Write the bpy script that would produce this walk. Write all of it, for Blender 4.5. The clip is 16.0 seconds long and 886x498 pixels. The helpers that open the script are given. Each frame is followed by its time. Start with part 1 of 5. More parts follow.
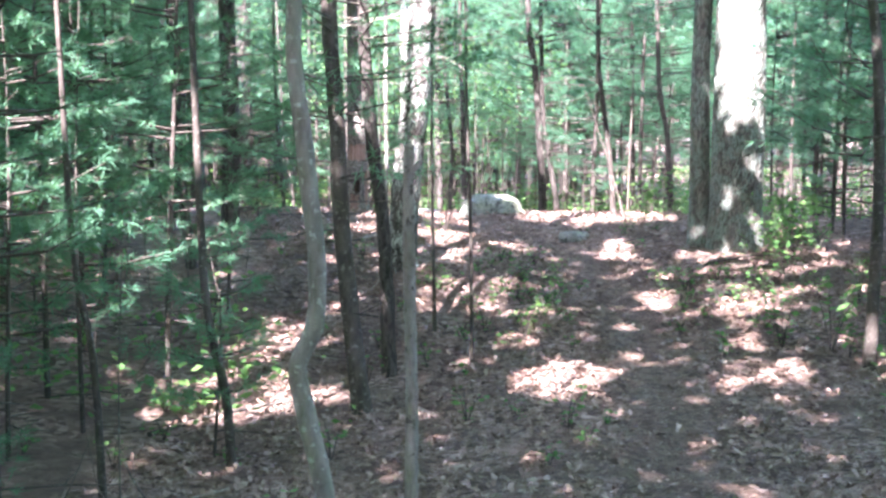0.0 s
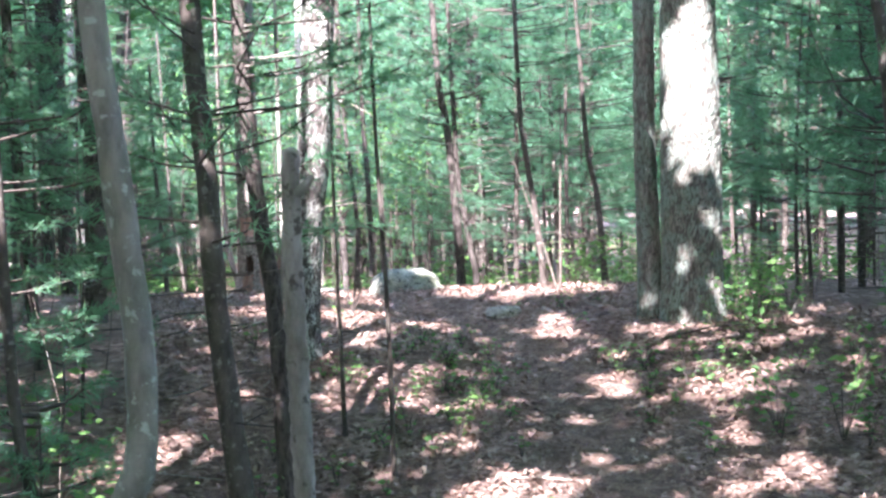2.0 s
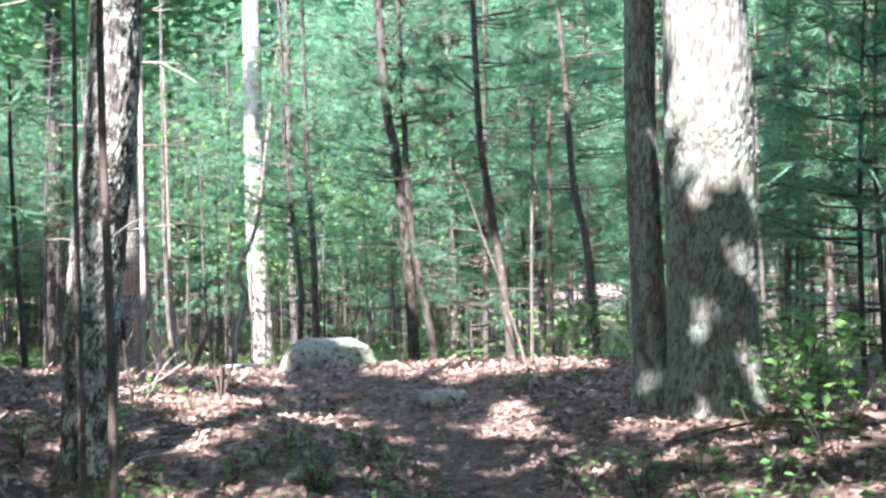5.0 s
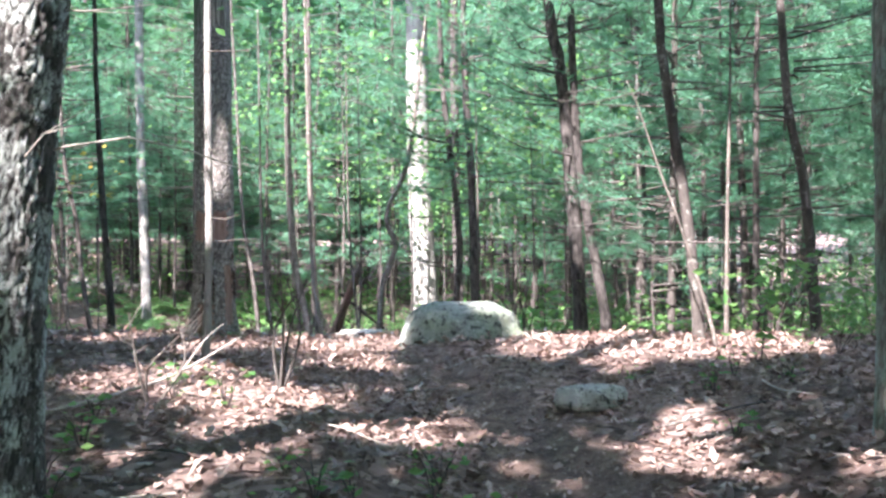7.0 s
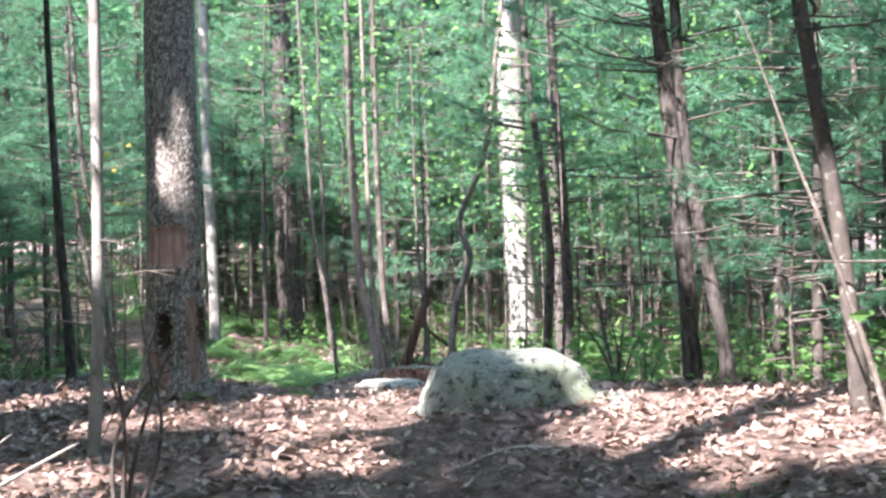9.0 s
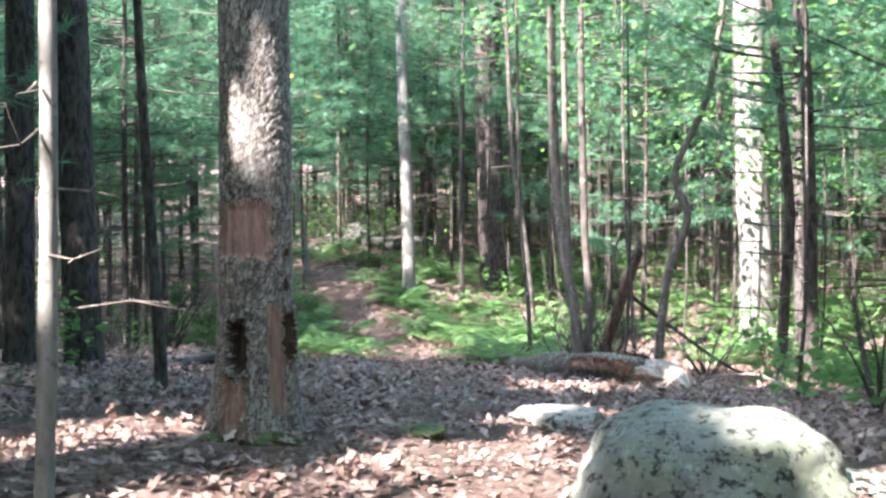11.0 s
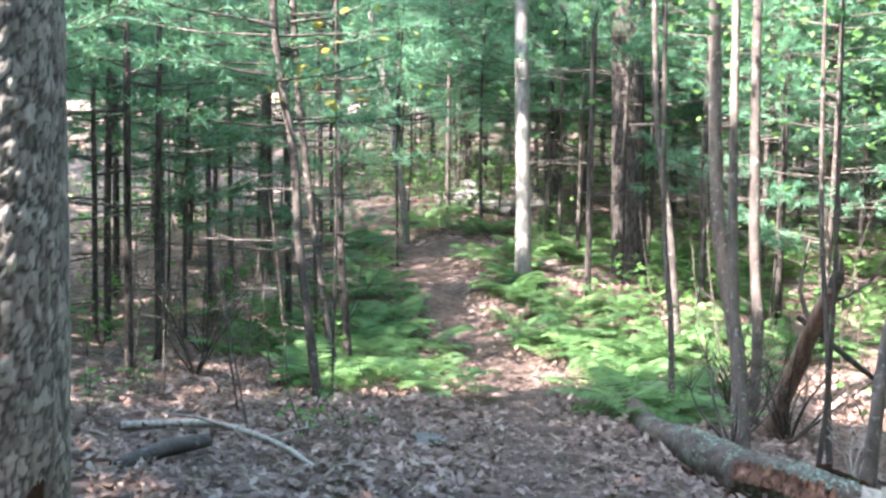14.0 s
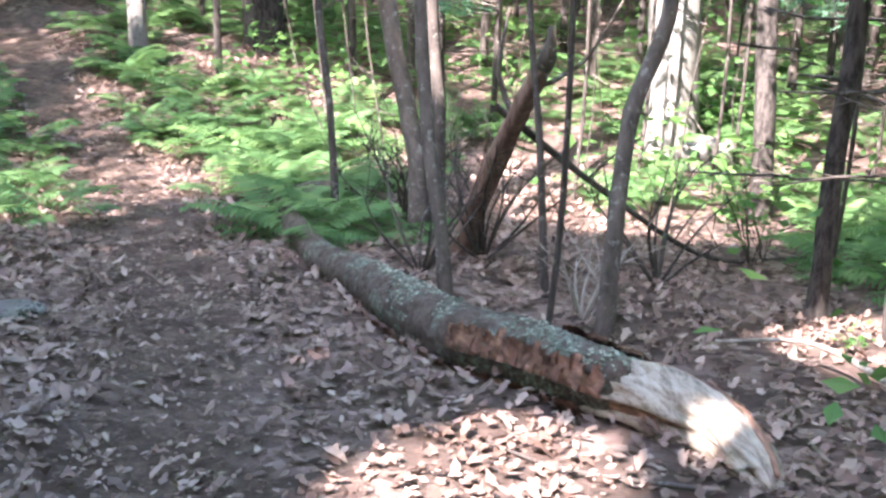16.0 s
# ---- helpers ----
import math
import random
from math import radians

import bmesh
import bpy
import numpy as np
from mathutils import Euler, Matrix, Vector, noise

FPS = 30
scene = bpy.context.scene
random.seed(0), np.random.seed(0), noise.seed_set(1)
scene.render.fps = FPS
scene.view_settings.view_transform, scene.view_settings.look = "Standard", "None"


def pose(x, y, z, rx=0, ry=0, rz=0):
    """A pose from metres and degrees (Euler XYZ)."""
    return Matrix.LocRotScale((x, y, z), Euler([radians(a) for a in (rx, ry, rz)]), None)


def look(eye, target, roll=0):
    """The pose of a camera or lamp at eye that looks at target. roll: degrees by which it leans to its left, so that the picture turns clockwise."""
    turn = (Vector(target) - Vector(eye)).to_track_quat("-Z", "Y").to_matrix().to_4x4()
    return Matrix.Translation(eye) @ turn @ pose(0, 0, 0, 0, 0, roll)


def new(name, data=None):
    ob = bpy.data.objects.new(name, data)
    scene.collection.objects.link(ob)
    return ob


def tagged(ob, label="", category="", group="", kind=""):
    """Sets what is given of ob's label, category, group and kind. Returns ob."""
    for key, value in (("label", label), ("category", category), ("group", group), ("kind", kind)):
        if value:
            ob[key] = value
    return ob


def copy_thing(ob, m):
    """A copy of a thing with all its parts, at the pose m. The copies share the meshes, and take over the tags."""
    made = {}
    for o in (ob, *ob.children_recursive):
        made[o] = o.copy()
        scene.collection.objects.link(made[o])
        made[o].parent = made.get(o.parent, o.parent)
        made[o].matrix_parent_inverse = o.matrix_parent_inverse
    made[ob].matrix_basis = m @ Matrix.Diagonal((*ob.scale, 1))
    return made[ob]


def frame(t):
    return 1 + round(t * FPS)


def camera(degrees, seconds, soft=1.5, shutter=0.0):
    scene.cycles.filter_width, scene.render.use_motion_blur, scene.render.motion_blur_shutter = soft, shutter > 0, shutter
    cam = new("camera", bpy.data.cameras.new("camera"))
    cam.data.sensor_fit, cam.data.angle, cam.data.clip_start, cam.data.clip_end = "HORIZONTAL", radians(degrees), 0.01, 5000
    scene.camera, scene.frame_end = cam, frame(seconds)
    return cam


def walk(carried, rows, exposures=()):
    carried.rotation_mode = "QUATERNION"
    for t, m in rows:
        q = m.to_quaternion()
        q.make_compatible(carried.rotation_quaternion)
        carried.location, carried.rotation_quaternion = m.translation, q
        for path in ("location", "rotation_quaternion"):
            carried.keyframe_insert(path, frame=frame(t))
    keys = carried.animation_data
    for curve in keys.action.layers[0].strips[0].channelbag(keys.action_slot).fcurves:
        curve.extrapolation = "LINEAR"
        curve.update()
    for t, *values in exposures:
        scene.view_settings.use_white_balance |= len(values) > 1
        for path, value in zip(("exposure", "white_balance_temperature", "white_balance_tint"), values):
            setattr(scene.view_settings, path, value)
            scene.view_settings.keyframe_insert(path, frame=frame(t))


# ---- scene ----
cam = camera(38.2, 16.0, soft=2.6)
EXPOSURES = [(0.0, 5.1, 6100, 24), (1.5, 4.86, 6100, 23), (2.5, 4.66, 6100, 22), (4.0, 4.42, 6100, 19), (6.5, 4.4, 6100, 17), (8.0, 4.3, 6150, 17), (10.0, 4.2, 6300, 15), (10.5, 4.22, 6300, 15), (11.0, 4.5, 6400, 15), (12.5, 4.65, 6500, 15), (14.0, 4.84, 6500, 15), (15.0, 4.8, 6550, 17), (16.0, 4.62, 6500, 21)]
PATH = [
    (0.0, pose(-0.0, 0.0, 1.5, 85.58, -0.84, -0.05)),
    (0.5, pose(-0.061, 0.56, 1.437, 87.15, 0.44, -2.16)),
    (1.0, pose(-0.061, 1.181, 1.393, 87.46, 2.04, -4.61)),
    (1.5, pose(-0.039, 1.833, 1.34, 90.5, -0.15, -4.62)),
    (2.0, pose(-0.01, 2.485, 1.292, 89.31, 1.12, -4.34)),
    (2.5, pose(0.081, 3.171, 1.279, 92.84, -2.21, -4.5)),
    (3.0, pose(0.214, 3.854, 1.282, 95.99, 0.8, -5.61)),
    (3.2, pose(0.29, 4.14, 1.28, 96.6, -0.25, -5.3)),
    (5.3, pose(1.288, 7.342, 1.041, 92.58, 1.16, -3.24)),
    (5.5, pose(1.364, 7.657, 1.06, 92.56, 0.02, -1.59)),
    (6.0, pose(1.503, 8.401, 1.087, 91.42, -0.81, 2.57)),
    (6.5, pose(1.582, 9.136, 1.114, 91.15, -0.07, 3.59)),
    (7.0, pose(1.668, 9.884, 1.153, 90.48, 0.09, 5.54)),
    (7.5, pose(1.769, 10.688, 1.187, 90.16, 0.73, 4.96)),
    (8.0, pose(1.932, 11.62, 1.272, 90.59, -1.09, 6.99)),
    (8.2, pose(1.966, 11.977, 1.291, 90.6, -0.65, 8.6)),
    (10.3, pose(1.928, 14.661, 1.559, 87.77, 2.05, 15.52)),
    (10.5, pose(1.89, 14.93, 1.625, 86.97, 2.52, 17.5)),
    (11.0, pose(1.696, 15.533, 1.653, 87.0, 0.14, 22.44)),
    (11.5, pose(1.49, 16.132, 1.737, 86.86, -2.39, 22.13)),
    (12.0, pose(1.342, 16.799, 1.82, 85.8, -2.51, 23.62)),
    (12.5, pose(1.161, 17.418, 1.856, 85.16, -1.57, 24.17)),
    (13.0, pose(0.943, 17.958, 1.897, 85.06, -2.34, 26.17)),
    (13.5, pose(0.75, 18.564, 1.985, 84.33, -1.26, 30.04)),
    (14.0, pose(0.481, 19.076, 2.013, 83.82, -0.81, 28.88)),
    (14.5, pose(0.229, 19.57, 2.004, 83.31, -0.64, 26.83)),
    (15.0, pose(-0.005, 20.108, 2.019, 81.65, -0.94, 25.21)),
    (15.2, pose(-0.101, 20.327, 2.014, 79.89, -1.2, 23.59)),
    (15.5, pose(-0.261, 20.599, 1.984, 76.62, -2.3, 19.23)),
    (16.0, pose(-0.407, 20.992, 1.906, 73.22, -1.2, 12.04)),
]
walk(cam, PATH, EXPOSURES)

# ---- light ----
SUN = Vector((-0.26, -0.62, 0.74)).normalized()      # towards the sun: behind the walker, high
world = bpy.data.worlds.new("world")
scene.world = world
world.use_nodes = True
wn = world.node_tree
sky = wn.nodes.new("ShaderNodeTexSky")
sky.sky_type, sky.sun_disc = "NISHITA", False
sky.sun_elevation = math.asin(SUN.z)
sky.sun_rotation = math.atan2(SUN.x, SUN.y)
wn.links.new(sky.outputs[0], wn.nodes["Background"].inputs[0])
wn.nodes["Background"].inputs[1].default_value = 0.15
lamp = bpy.data.lights.new("sun", "SUN")
lamp.energy, lamp.angle, lamp.color = 2.05, radians(0.53), (1.0, 0.95, 0.88)
sun = new("sun", lamp)
sun.matrix_world = look(SUN * 60, (0, 0, 0))

# ---- materials ----


class Nodes:
    """Short writing of node trees."""

    def __init__(self, name):
        self.mat = bpy.data.materials.new(name)
        self.mat.use_nodes = True
        self.t = self.mat.node_tree
        self.out = self.t.nodes["Material Output"]
        self.bsdf = self.t.nodes["Principled BSDF"]

    def n(self, kind, **sets):
        node = self.t.nodes.new("ShaderNode" + kind)
        for key, value in sets.items():
            if key in node.inputs:
                node.inputs[key].default_value = value
        return node

    def link(self, a, b):
        self.t.links.new(a, b)

    def coords(self, scale=(1, 1, 1)):
        c, m = self.n("TexCoord"), self.n("Mapping")
        m.inputs["Scale"].default_value = scale
        self.link(c.outputs["Object"], m.inputs["Vector"])
        return m.outputs[0]

    def noise(self, vec, scale, detail=4.0, rough=0.6):
        k = self.n("TexNoise", Scale=scale, Detail=detail, Roughness=rough)
        self.link(vec, k.inputs["Vector"])
        return k.outputs["Fac"]

    def ramp(self, fac, *stops):
        r = self.n("ValToRGB")
        e = r.color_ramp.elements
        while len(e) < len(stops):
            e.new(0.5)
        for k, (p, c) in zip(e, stops):
            k.position = p
            k.color = (*c, 1) if len(c) == 3 else c
        self.link(fac, r.inputs[0])
        return r.outputs["Color"]

    def mix(self, fac, a, b):
        m = self.n("MixRGB")
        for s, v in zip(m.inputs, (fac, a, b)):
            if isinstance(v, (int, float)):
                s.default_value = v
            elif isinstance(v, tuple):
                s.default_value = (*v, 1)
            else:
                self.link(v, s)
        return m.outputs[0]

    def bump(self, height, strength, distance):
        b = self.n("Bump", Strength=strength, Distance=distance)
        self.link(height, b.inputs["Height"])
        self.link(b.outputs[0], self.bsdf.inputs["Normal"])

    def done(self, color, rough=0.85):
        if isinstance(color, tuple):
            self.bsdf.inputs["Base Color"].default_value = (*color, 1)
        else:
            self.link(color, self.bsdf.inputs["Base Color"])
        self.bsdf.inputs["Roughness"].default_value = rough
        self.bsdf.inputs["Specular IOR Level"].default_value = 0.25
        return self.mat


def bark(name, dark, mid, light, scale, streak=3.0, patch=None, patch_at=0.55, patch_scale=5.0, bump=0.6):
    """Bark: broken ridges drawn out along the stem, with patches of lichen or pale bark."""
    k = Nodes(name)
    v = k.coords((1, 1, 1 / streak))
    ridge = k.noise(v, scale, 7.0, 0.72)
    crack = k.ramp(ridge, (0.40, (0, 0, 0)), (0.56, (1, 1, 1)))
    tone = k.ramp(k.noise(v, scale * 0.3, 7.0, 0.75), (0.3, mid), (0.7, light))
    col = k.mix(crack, dark, tone)
    if patch:
        p = k.ramp(k.noise(k.coords((1, 1, 0.8)), patch_scale, 8.0, 0.78), (patch_at - 0.04, (0, 0, 0)), (patch_at + 0.04, (1, 1, 1)))
        fine = k.ramp(k.noise(k.coords(), 45.0, 4.0), (0.35, tuple(c * 0.7 for c in patch)), (0.65, patch))
        col = k.mix(p, col, k.mix(crack, tuple(c * 0.45 for c in patch), fine))
    k.bump(ridge, bump, 0.03)
    return k.done(col, 0.9)


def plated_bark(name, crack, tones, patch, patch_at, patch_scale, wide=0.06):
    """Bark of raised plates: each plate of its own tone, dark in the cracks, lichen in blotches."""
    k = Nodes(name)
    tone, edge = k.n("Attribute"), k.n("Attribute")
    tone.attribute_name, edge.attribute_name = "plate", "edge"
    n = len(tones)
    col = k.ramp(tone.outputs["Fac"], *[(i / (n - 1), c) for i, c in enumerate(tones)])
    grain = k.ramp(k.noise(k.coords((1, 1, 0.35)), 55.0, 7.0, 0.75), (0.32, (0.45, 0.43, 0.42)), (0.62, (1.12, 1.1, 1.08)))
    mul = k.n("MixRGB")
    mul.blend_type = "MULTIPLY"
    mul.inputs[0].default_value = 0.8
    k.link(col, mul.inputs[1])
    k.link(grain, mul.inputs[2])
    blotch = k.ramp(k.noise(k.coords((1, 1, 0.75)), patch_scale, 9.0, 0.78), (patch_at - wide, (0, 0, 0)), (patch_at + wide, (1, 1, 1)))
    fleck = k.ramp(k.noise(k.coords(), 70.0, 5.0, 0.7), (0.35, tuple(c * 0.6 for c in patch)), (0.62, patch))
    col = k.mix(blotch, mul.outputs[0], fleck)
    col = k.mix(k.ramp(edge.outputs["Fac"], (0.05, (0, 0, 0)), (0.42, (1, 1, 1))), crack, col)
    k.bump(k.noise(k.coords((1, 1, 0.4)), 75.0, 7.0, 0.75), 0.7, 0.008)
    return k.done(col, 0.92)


def smooth_bark(name, dark, light, spot, scale=14.0):
    k = Nodes(name)
    v = k.coords((1, 1, 0.45))
    col = k.ramp(k.noise(v, scale, 6.0, 0.7), (0.32, dark), (0.62, light))
    p = k.ramp(k.noise(k.coords(), 22.0, 3.0), (0.58, (0, 0, 0)), (0.66, (1, 1, 1)))
    col = k.mix(p, col, spot)
    k.bump(k.noise(v, 60.0), 0.35, 0.004)
    return k.done(col, 0.85)


def foliage(name, *colors, trans=0.45, spread=0.5, warm=(0.22, 0.42, 0.14)):
    """Leaves and needles: they let part of the light through, and vary leaf by leaf and plant by plant."""
    k = Nodes(name)
    g, o = k.n("NewGeometry"), k.n("ObjectInfo")
    m = k.n("Math")
    m.operation = "MULTIPLY_ADD"
    m.inputs[1].default_value = spread
    k.link(o.outputs["Random"], m.inputs[0])
    s = k.n("Math")
    s.operation = "MULTIPLY"
    s.inputs[1].default_value = 1 - spread
    k.link(g.outputs["Random Per Island"], s.inputs[0])
    k.link(s.outputs[0], m.inputs[2])
    n = len(colors)
    col = k.ramp(m.outputs[0], *[(i / (n - 1), c) for i, c in enumerate(colors)])
    k.done(col, 0.55)
    tr = k.n("BsdfTranslucent")
    bright = k.mix(0.3, col, warm)
    k.link(bright if trans > 0.3 else col, tr.inputs["Color"])
    mx = k.n("MixShader")
    mx.inputs[0].default_value = trans
    k.link(k.bsdf.outputs[0], mx.inputs[1])
    k.link(tr.outputs[0], mx.inputs[2])
    k.link(mx.outputs[0], k.out.inputs["Surface"])
    return k.mat


def wood(name, a, b, c, scale=30.0, lying=None):
    """Bare wood: grain up the stem, or along a lying one turned by so many degrees."""
    k = Nodes(name)
    v = k.coords((1, 1, 0.12))
    if lying is not None:
        m = v.node
        m.vector_type = "TEXTURE"
        m.inputs["Rotation"].default_value = (0, 0, radians(lying))
        m.inputs["Scale"].default_value = (1, 8, 1)
    col = k.ramp(k.noise(v, scale, 6.0, 0.7), (0.3, a), (0.5, b), (0.7, c))
    k.bump(k.noise(v, scale * 2), 0.5, 0.006)
    return k.done(col, 0.8)


def stone_mat(name, base, pale, moss, moss_at=0.5):
    k = Nodes(name)
    v = k.coords()
    col = k.ramp(k.noise(v, 5.0, 8.0, 0.75), (0.35, base), (0.62, pale))
    m = k.ramp(k.noise(v, 3.2, 5.0, 0.65), (moss_at - 0.08, (0, 0, 0)), (moss_at + 0.1, (1, 1, 1)))
    col = k.mix(m, col, moss)
    d = k.ramp(k.noise(v, 17.0, 8.0, 0.82), (0.53, (0, 0, 0)), (0.57, (1, 1, 1)))
    col = k.mix(d, col, tuple(x * 0.25 for x in base))
    w = k.ramp(k.noise(v, 14.0, 7.0, 0.82), (0.55, (0, 0, 0)), (0.62, (1, 1, 1)))
    col = k.mix(w, col, tuple(min(1.0, x * 1.25) for x in pale))
    k.bump(k.noise(v, 24.0, 8.0, 0.75), 0.8, 0.02)
    return k.done(col, 0.9)


def flake_mat(name, *colors):
    """Scales of bark or lichen, each of its own tone, with fine grain."""
    k = Nodes(name)
    g = k.n("NewGeometry")
    n = len(colors)
    col = k.ramp(g.outputs["Random Per Island"], *[(i / (n - 1), c) for i, c in enumerate(colors)])
    v = k.coords((1, 1, 0.5))
    grain = k.ramp(k.noise(v, 60.0, 6.0, 0.75), (0.3, (0.45, 0.45, 0.45)), (0.65, (1, 1, 1)))
    m = k.n("MixRGB")
    m.blend_type = "MULTIPLY"
    m.inputs[0].default_value = 0.75
    k.link(col, m.inputs[1])
    k.link(grain, m.inputs[2])
    k.bump(k.noise(v, 90.0, 5.0, 0.7), 0.6, 0.006)
    return k.done(m.outputs[0], 0.9)


def log_mat():
    """Old dark bark, flecked and patched with pale green lichen."""
    k = Nodes("log_bark")
    v = k.coords()
    col = k.ramp(k.noise(v, 18.0, 8.0, 0.75), (0.32, (0.03, 0.024, 0.02)), (0.5, (0.115, 0.085, 0.07)), (0.7, (0.20, 0.155, 0.13)))
    green = k.ramp(k.noise(v, 60.0, 5.0, 0.7), (0.36, (0.10, 0.125, 0.10)), (0.52, (0.24, 0.29, 0.235)), (0.66, (0.42, 0.48, 0.40)))
    broad = k.ramp(k.noise(v, 4.0, 6.0, 0.7), (0.49, (0, 0, 0)), (0.60, (1, 1, 1)))
    flecks = k.ramp(k.noise(v, 34.0, 6.0, 0.8), (0.44, (0, 0, 0)), (0.53, (1, 1, 1)))
    both = k.n("Math")
    both.operation = "MULTIPLY"
    k.link(broad, both.inputs[0])
    k.link(flecks, both.inputs[1])
    col = k.mix(both.outputs[0], col, green)
    k.bump(k.noise(v, 40.0, 8.0, 0.8), 1.0, 0.02)
    return k.done(col, 0.9)


def ground_mat():
    """Leaf litter with humus between, worn to bare earth along the trail."""
    k = Nodes("forest_floor")
    v = k.coords()
    vor = k.n("TexVoronoi", Scale=17.0)
    k.link(v, vor.inputs["Vector"])
    sep = k.n("SeparateColor")
    k.link(vor.outputs["Color"], sep.inputs[0])
    litter = k.ramp(sep.outputs[0], (0.0, (0.085, 0.056, 0.048)), (0.4, (0.20, 0.132, 0.114)), (0.75, (0.33, 0.23, 0.20)), (1.0, (0.43, 0.32, 0.285)))
    humus = k.ramp(k.noise(v, 7.0, 8.0, 0.75), (0.35, (0.08, 0.054, 0.046)), (0.65, (0.20, 0.135, 0.115)))
    litter = k.mix(k.ramp(k.noise(v, 1.3, 4.0), (0.40, (0, 0, 0)), (0.62, (1, 1, 1))), litter, humus)
    earth = k.ramp(k.noise(v, 9.0, 9.0, 0.8), (0.34, (0.065, 0.043, 0.035)), (0.5, (0.16, 0.108, 0.09)), (0.68, (0.28, 0.197, 0.168)))
    tr = k.n("Attribute")
    tr.attribute_name = "trail"
    edge = k.n("Math")
    edge.operation = "MULTIPLY_ADD"
    edge.inputs[1].default_value = 0.5
    k.link(k.noise(v, 4.0, 5.0), edge.inputs[0])
    k.link(tr.outputs["Fac"], edge.inputs[2])
    f = k.ramp(edge.outputs[0], (0.62, (0, 0, 0)), (0.85, (1, 1, 1)))
    k.bump(k.noise(v, 22.0, 9.0, 0.8), 1.0, 0.06)
    return k.done(k.mix(f, litter, earth), 0.95)


M_GROUND = ground_mat()
M_OAK = plated_bark("oak_bark", (0.075, 0.068, 0.062), ((0.11, 0.10, 0.092), (0.19, 0.175, 0.158), (0.25, 0.235, 0.215)), (0.22, 0.27, 0.24), 0.50, 6.0)
M_BIRCH = plated_bark("black_birch_bark", (0.025, 0.022, 0.021), ((0.06, 0.052, 0.05), (0.10, 0.088, 0.084), (0.16, 0.145, 0.138)), (0.46, 0.47, 0.44), 0.51, 8.0, 0.035)
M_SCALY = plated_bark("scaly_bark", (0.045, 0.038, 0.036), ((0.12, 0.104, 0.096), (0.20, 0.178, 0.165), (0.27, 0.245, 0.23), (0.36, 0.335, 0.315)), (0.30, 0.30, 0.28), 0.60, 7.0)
M_ROUGH = bark("rough_bark", (0.06, 0.05, 0.046), (0.15, 0.13, 0.118), (0.26, 0.235, 0.215), 30.0, 2.2, (0.27, 0.29, 0.26), 0.58, 6.0, 0.9)
M_LICHEN = flake_mat("lichen_flakes", (0.11, 0.12, 0.095), (0.18, 0.195, 0.155), (0.27, 0.295, 0.235), (0.40, 0.43, 0.35))
M_PINE = bark("pine_bark", (0.02, 0.016, 0.015), (0.06, 0.05, 0.046), (0.105, 0.09, 0.084), 28.0, 3.0, None, bump=0.8)
M_STEM = smooth_bark("sapling_bark", (0.032, 0.026, 0.024), (0.085, 0.070, 0.063), (0.16, 0.15, 0.135))
M_GREYSTEM = smooth_bark("grey_bark", (0.13, 0.11, 0.10), (0.27, 0.235, 0.215), (0.38, 0.37, 0.34))
M_SNAG = smooth_bark("snag_bark", (0.15, 0.12, 0.112), (0.30, 0.255, 0.24), (0.10, 0.08, 0.075), 20.0)
M_PALE = smooth_bark("pale_bark", (0.11, 0.10, 0.092), (0.24, 0.225, 0.21), (0.11, 0.10, 0.09), 9.0)
M_TWIG = smooth_bark("twig_bark", (0.05, 0.04, 0.036), (0.14, 0.115, 0.10), (0.22, 0.21, 0.19))
M_DEAD = wood("dead_wood", (0.16, 0.13, 0.11), (0.30, 0.26, 0.23), (0.44, 0.40, 0.36))
M_BARE = wood("bare_wood", (0.12, 0.066, 0.055), (0.29, 0.18, 0.152), (0.42, 0.30, 0.265), 20.0)
M_TORN = wood("torn_wood", (0.10, 0.075, 0.06), (0.26, 0.215, 0.175), (0.38, 0.33, 0.28), 46.0)
M_END = wood("torn_end_wood", (0.05, 0.034, 0.026), (0.30, 0.245, 0.20), (0.44, 0.385, 0.33), 34.0, 24.0)
M_RED = wood("rotten_bark", (0.06, 0.034, 0.026), (0.19, 0.10, 0.072), (0.36, 0.20, 0.14), 30.0, 24.0)
M_RED_UP = wood("rotten_wood", (0.07, 0.042, 0.034), (0.20, 0.125, 0.10), (0.34, 0.24, 0.20), 26.0)
# near-black wood: the shade inside the hollow slots is put into the colour
M_HOLLOW_SHADE = wood("hollow_shade_wood", (0.02, 0.012, 0.01), (0.05, 0.03, 0.022), (0.09, 0.055, 0.04), 40.0)
M_LOG = log_mat()
M_ROCK = stone_mat("lichen_rock", (0.085, 0.087, 0.079), (0.20, 0.212, 0.186), (0.15, 0.168, 0.118), 0.54)
M_PALEROCK = stone_mat("pale_rock", (0.16, 0.15, 0.138), (0.32, 0.305, 0.28), (0.24, 0.25, 0.20), 0.62)
M_GREYROCK = stone_mat("grey_rock", (0.085, 0.08, 0.075), (0.19, 0.18, 0.17), (0.18, 0.20, 0.15), 0.60)
M_NEEDLE = foliage("pine_needles", (0.05, 0.13, 0.084), (0.088, 0.205, 0.132), (0.145, 0.295, 0.185), trans=0.5)
M_LEAF = foliage("hardwood_leaves", (0.05, 0.125, 0.045), (0.09, 0.20, 0.062), (0.17, 0.28, 0.085), trans=0.5)
M_CANOPY = foliage("canopy_leaves", (0.06, 0.15, 0.07), (0.09, 0.21, 0.095), (0.13, 0.27, 0.12), trans=0.6)
M_YELLOW = foliage("turning_leaves", (0.22, 0.20, 0.04), (0.34, 0.24, 0.05), (0.30, 0.13, 0.04), trans=0.5)
